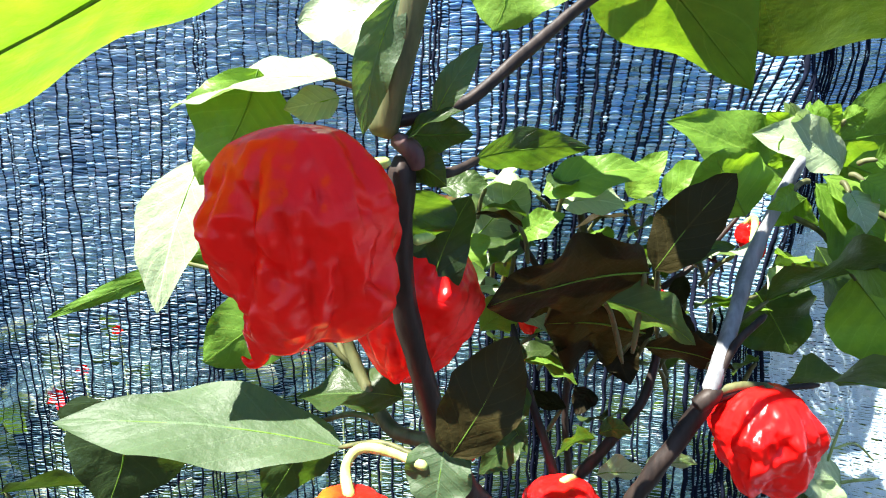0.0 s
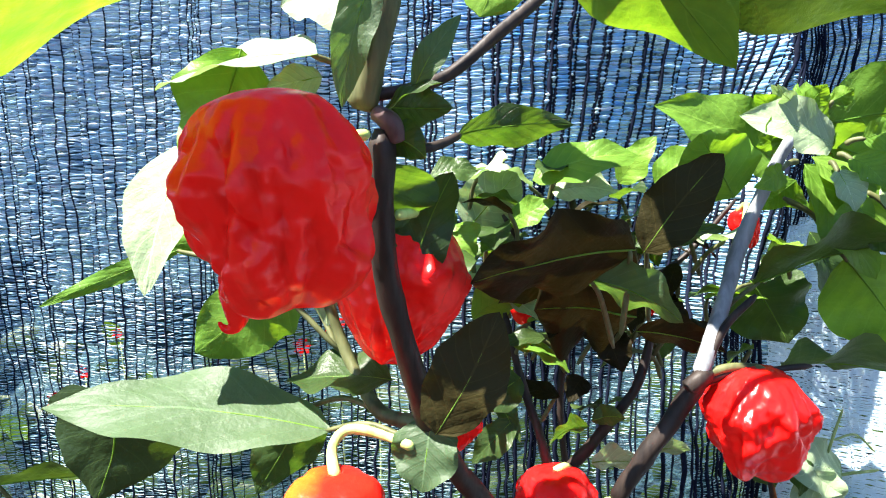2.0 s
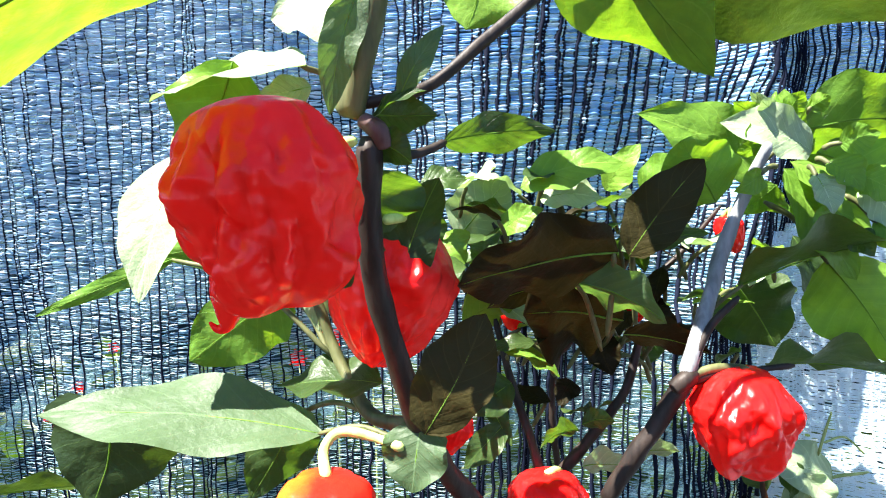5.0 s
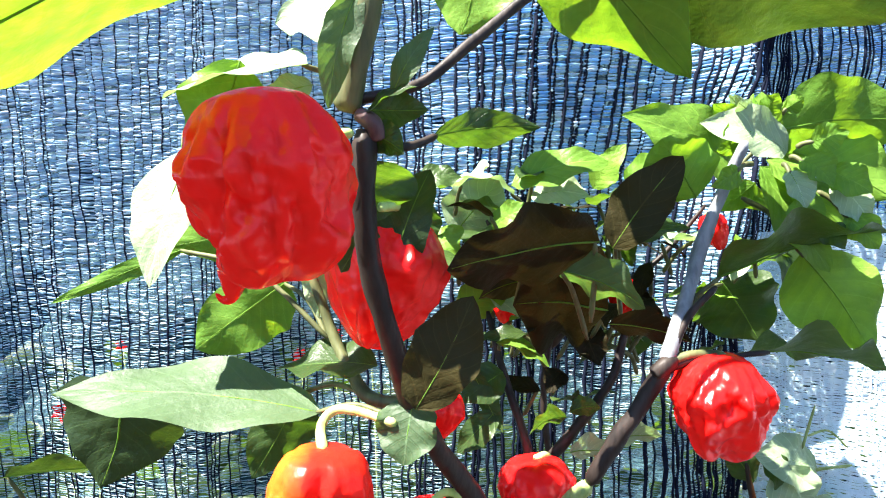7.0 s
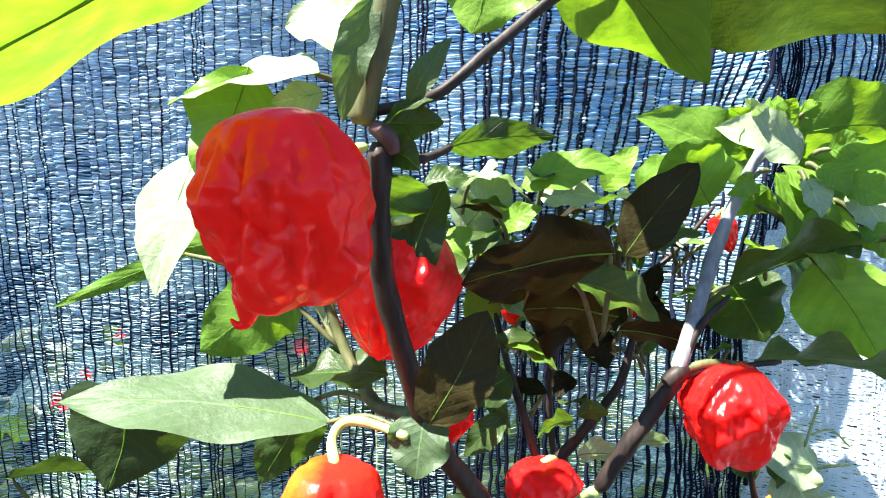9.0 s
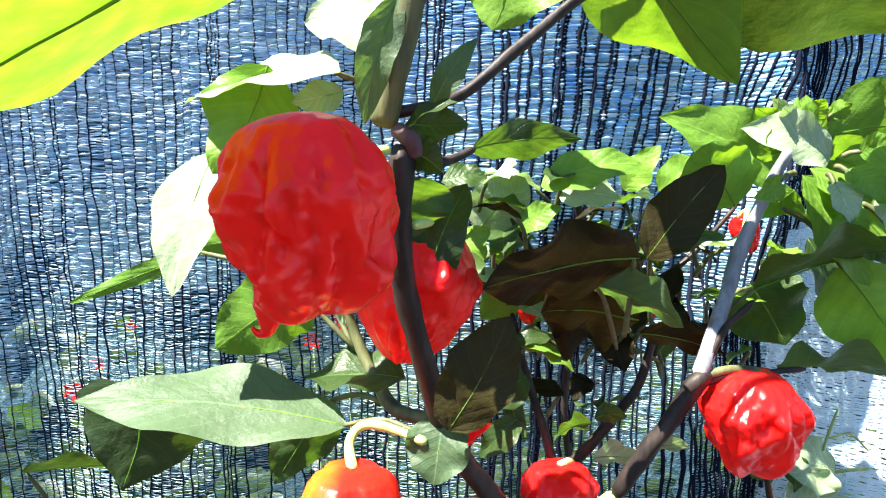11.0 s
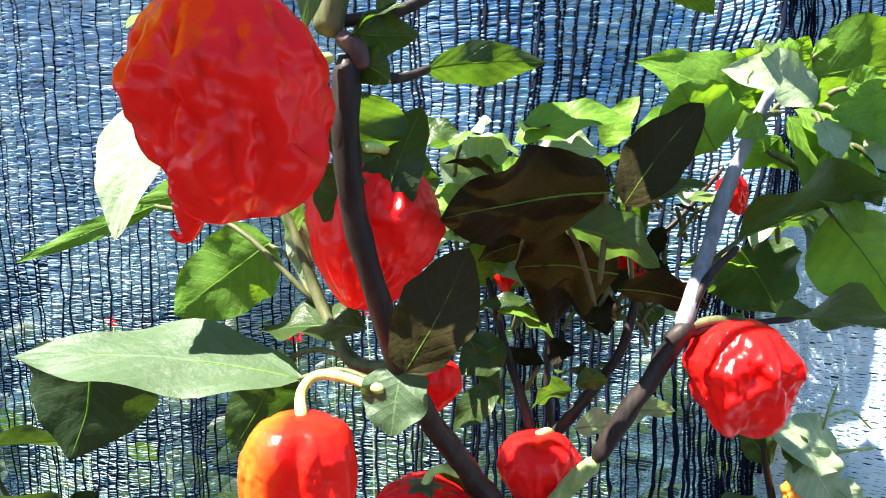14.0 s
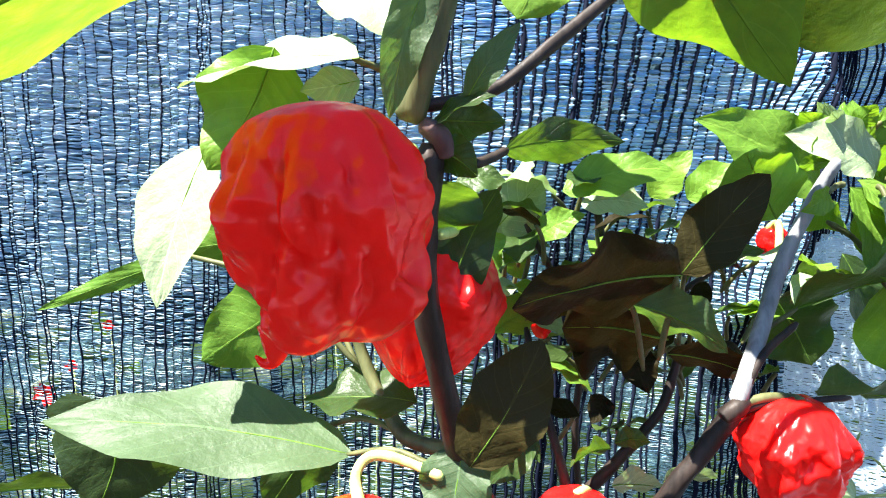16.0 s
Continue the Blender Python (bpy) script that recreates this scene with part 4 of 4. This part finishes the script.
stem(rear, "branch", [((0.0715, 0.3347, 0.5132), 0.0026), ((0.0946, 0.3328, 0.5430), 0.0020), ((0.1136, 0.3278, 0.5777), 0.0016), ((0.1265, 0.3229, 0.6054), 0.0012)], BARK)
stem(rear, "branch", [((0.0714, 0.3346, 0.5222), 0.0022), ((0.0533, 0.3324, 0.5578), 0.0018), ((0.0353, 0.3272, 0.5867), 0.0014)], BARK)
stem(rear, "branch", [((0.0946, 0.3328, 0.5400), 0.0020), ((0.1294, 0.3330, 0.5608), 0.0016), ((0.1582, 0.3332, 0.5932), 0.0012)], BARK)
leaf(rear, (0.0172, 0.3319, 0.5797), (0.0425, 0.3264, 0.6084), (0.0121, 0.3261, 0.6003), seed=84, material=PALE, fold=0.1, blunt=True, arch=0.05, label="round pale leaf")
leaf(rear, (0.0459, 0.2922, 0.6049), (0.0926, 0.2876, 0.6155), (0.0704, 0.2824, 0.6017), seed=85, material=FRESH, fold=0.2, blunt=True)
leaf(rear, (-0.0014, 0.2918, 0.6072), (0.0209, 0.2920, 0.6090), (0.0084, 0.2869, 0.6015), seed=86, material=LEAF, fold=0.2)
leaf(rear, (0.0365, 0.3022, 0.5836), (0.0569, 0.2923, 0.5950), (0.0499, 0.2923, 0.5840), seed=87, material=FRESH, fold=0.2)
leaf(rear, (0.0568, 0.3023, 0.5991), (0.0847, 0.2925, 0.5986), (0.0694, 0.2924, 0.5906), seed=88, material=PALE, fold=0.2)
leaf(rear, (0.0105, 0.3020, 0.5842), (0.0159, 0.2921, 0.5649), (0.0245, 0.2921, 0.5761), seed=89, material=FRESH, fold=0.2)
leaf(rear, (0.0883, 0.3026, 0.6028), (0.1026, 0.2926, 0.6244), (0.0999, 0.2926, 0.6080), seed=90, material=FRESH, fold=0.2)
leaf(rear, (0.1055, 0.3027, 0.6024), (0.1247, 0.2928, 0.6184), (0.1166, 0.2928, 0.6021), seed=91, material=FRESH, fold=0.2)
leaf(rear, (0.0183, 0.3022, 0.5371), (0.0454, 0.2923, 0.5529), (0.0299, 0.2922, 0.5561), seed=92, material=FRESH, fold=0.2)
leaf(rear, (0.0331, 0.3023, 0.5486), (0.0524, 0.2924, 0.5557), (0.0412, 0.2923, 0.5602), seed=93, material=FRESH, fold=0.2)
leaf(rear, (-0.0042, 0.3019, 0.5787), (0.0053, 0.2919, 0.5988), (0.0108, 0.2920, 0.5875), seed=94, material=LEAF, fold=0.2)

rng = random.Random(21)
for k in range(64):
    x, z, y = rng.uniform(0.015, 0.185), rng.uniform(0.515, 0.625), rng.uniform(0.29, 0.345)
    if z > 0.60 + 0.02 * math.sin(30 * x):
        continue
    a, d = rng.uniform(0, 6.28), rng.uniform(0.020, 0.036)
    b = Vector((x, y, z))
    t = b + Vector((math.cos(a) * d, math.sin(a) * d * 0.7 - 0.006, rng.uniform(-0.016, 0.010)))
    e = (b + t) / 2 + Vector((-math.sin(a), math.cos(a), rng.uniform(-0.5, 0.5))) * d * 0.32
    leaf(rear, b, t, e, (LEAF, FRESH, LEAF, PALE)[k % 4], fold=0.3, arch=0.1, seed=400 + k, rib=False, stalk=b + Vector((rng.uniform(-0.012, 0.012), 0.008, -0.016)))


# the young plant beside the post
young = plant_thing("young_plant", (0, 0, 0), "sunlit young plant with one orange fruit beside the post")
stem(young, "stem", [((0.2080, 0.3600, -0.0300), 0.0030), ((0.2046, 0.3533, 0.3191), 0.0026), ((0.2009, 0.3512, 0.3883), 0.0022), ((0.1936, 0.3487, 0.4230), 0.0018), ((0.1899, 0.3469, 0.4388), 0.0014)], BARK)
stem(young, "branch", [((0.2023, 0.3511, 0.3822), 0.0018), ((0.2134, 0.3463, 0.4148), 0.0014), ((0.2227, 0.3413, 0.4345), 0.0010), ((0.2489, 0.3410, 0.4393), 0.0008)], GREEN)
stem(young, "tendril", [((0.2200, 0.3415, 0.4494), 0.0008), ((0.2230, 0.3416, 0.4615), 0.0008), ((0.2268, 0.3417, 0.4751), 0.0006)], GREEN)
stem(young, "tendril", [((0.2230, 0.3416, 0.4570), 0.0007), ((0.2347, 0.3414, 0.4600), 0.0006), ((0.2462, 0.3411, 0.4498), 0.0006)], GREEN)
leaf(young, (0.2286, 0.3413, 0.4375), (0.1873, 0.3321, 0.4497), (0.2139, 0.3467, 0.4559), seed=95, material=PALE, fold=0.2, arch=0.06)
leaf(young, (0.1956, 0.3369, 0.4502), (0.2056, 0.3315, 0.4237), (0.1916, 0.3319, 0.4367), seed=96, material=LEAF, fold=0.2)
leaf(young, (0.2018, 0.3348, 0.4418), (0.2204, 0.3322, 0.4149), (0.2260, 0.3343, 0.4348), seed=97, material=PALE, fold=0.2)
leaf(young, (0.1943, 0.3467, 0.4266), (0.1759, 0.3422, 0.4489), (0.1906, 0.3420, 0.4461), seed=98, material=LEAF, fold=0.2)
leaf(young, (0.1985, 0.3463, 0.3962), (0.1516, 0.3420, 0.3912), (0.1726, 0.3419, 0.4096), seed=99, material=LEAF, fold=0.2)
leaf(young, (0.2225, 0.3412, 0.4194), (0.2425, 0.3357, 0.4007), (0.2369, 0.3359, 0.4183), seed=100, material=PALE, fold=0.2)
leaf(young, (0.2195, 0.3410, 0.4015), (0.2364, 0.3355, 0.3801), (0.2367, 0.3357, 0.3976), seed=101, material=LEAF, fold=0.2)
leaf(young, (0.2014, 0.3462, 0.3902), (0.1904, 0.3361, 0.3702), (0.2078, 0.3360, 0.3823), seed=102, material=LEAF, fold=0.2)
pepper(young, (0.2108, 0.3412, 0.4088), 0.0217, 0.0268, lobes=4, seed=33, material=ORANGE, wrinkle=1.8, taper=0.7, stalk=[(0.2110, 0.3414, 0.4238), (0.2116, 0.3483, 0.4141)], label="wrinkled orange pepper in full sun")


# the plant at the net's foot
low = plant_thing("pepper_plant", (0, 0, 0), "low dark-leaved plant at the foot of the net")
stem(low, "stem", [((-0.1978, 0.3100, -0.0300), 0.0040), ((-0.1978, 0.3050, 0.2768), 0.0035), ((-0.1947, 0.3027, 0.3787), 0.0030), ((-0.1858, 0.2980, 0.4141), 0.0020)], BARK)
leaf(low, (-0.1473, 0.2771, 0.3988), (-0.1988, 0.2686, 0.4505), (-0.1575, 0.2648, 0.4420), seed=103, material=DEEP, fold=0.2, arch=0.06, stalk=(-0.1933, 0.3027, 0.3816))
leaf(low, (-0.1822, 0.2929, 0.4133), (-0.1537, 0.2873, 0.4076), (-0.1651, 0.2879, 0.4392), seed=104, material=DEEP, fold=0.2, arch=0.05)
leaf(low, (-0.2116, 0.2840, 0.4623), (-0.1412, 0.2788, 0.4690), (-0.1673, 0.2713, 0.4740), seed=105, material=DEEP, fold=0.3, arch=0.03, stalk=(-0.1986, 0.3001, 0.4076))
leaf(low, (-0.1950, 0.3030, 0.4066), (-0.2221, 0.2937, 0.4179), (-0.2051, 0.2935, 0.4318), seed=106, material=LEAF, fold=0.2)


# post at the net's edge
def post():
    v, f = [], []
    n, levels = 24, 30
    for i in range(levels + 1):
        z = -0.05 + 1.3 * i / levels
        for k in range(n):
            a = 2 * math.pi * k / n
            r = 0.019 * (1 + 0.05 * noise.noise(Vector((math.cos(a) * 2, math.sin(a) * 2, z * 6))))
            v.append((POST_X + 0.08 * (z - 0.5) + r * math.cos(a), 0.345 + r * math.sin(a), z))
    for i in range(levels):
        for k in range(n):
            a, b = i * n + k, i * n + (k + 1) % n
            f.append((a, b, b + n, a + n))
    f.append(tuple(range(levels * n, (levels + 1) * n)))
    tagged(part("post", v, f, POST), "dark purple-brown round wooden post at the edge of the net", "post")


POST_X = 0.296
post()
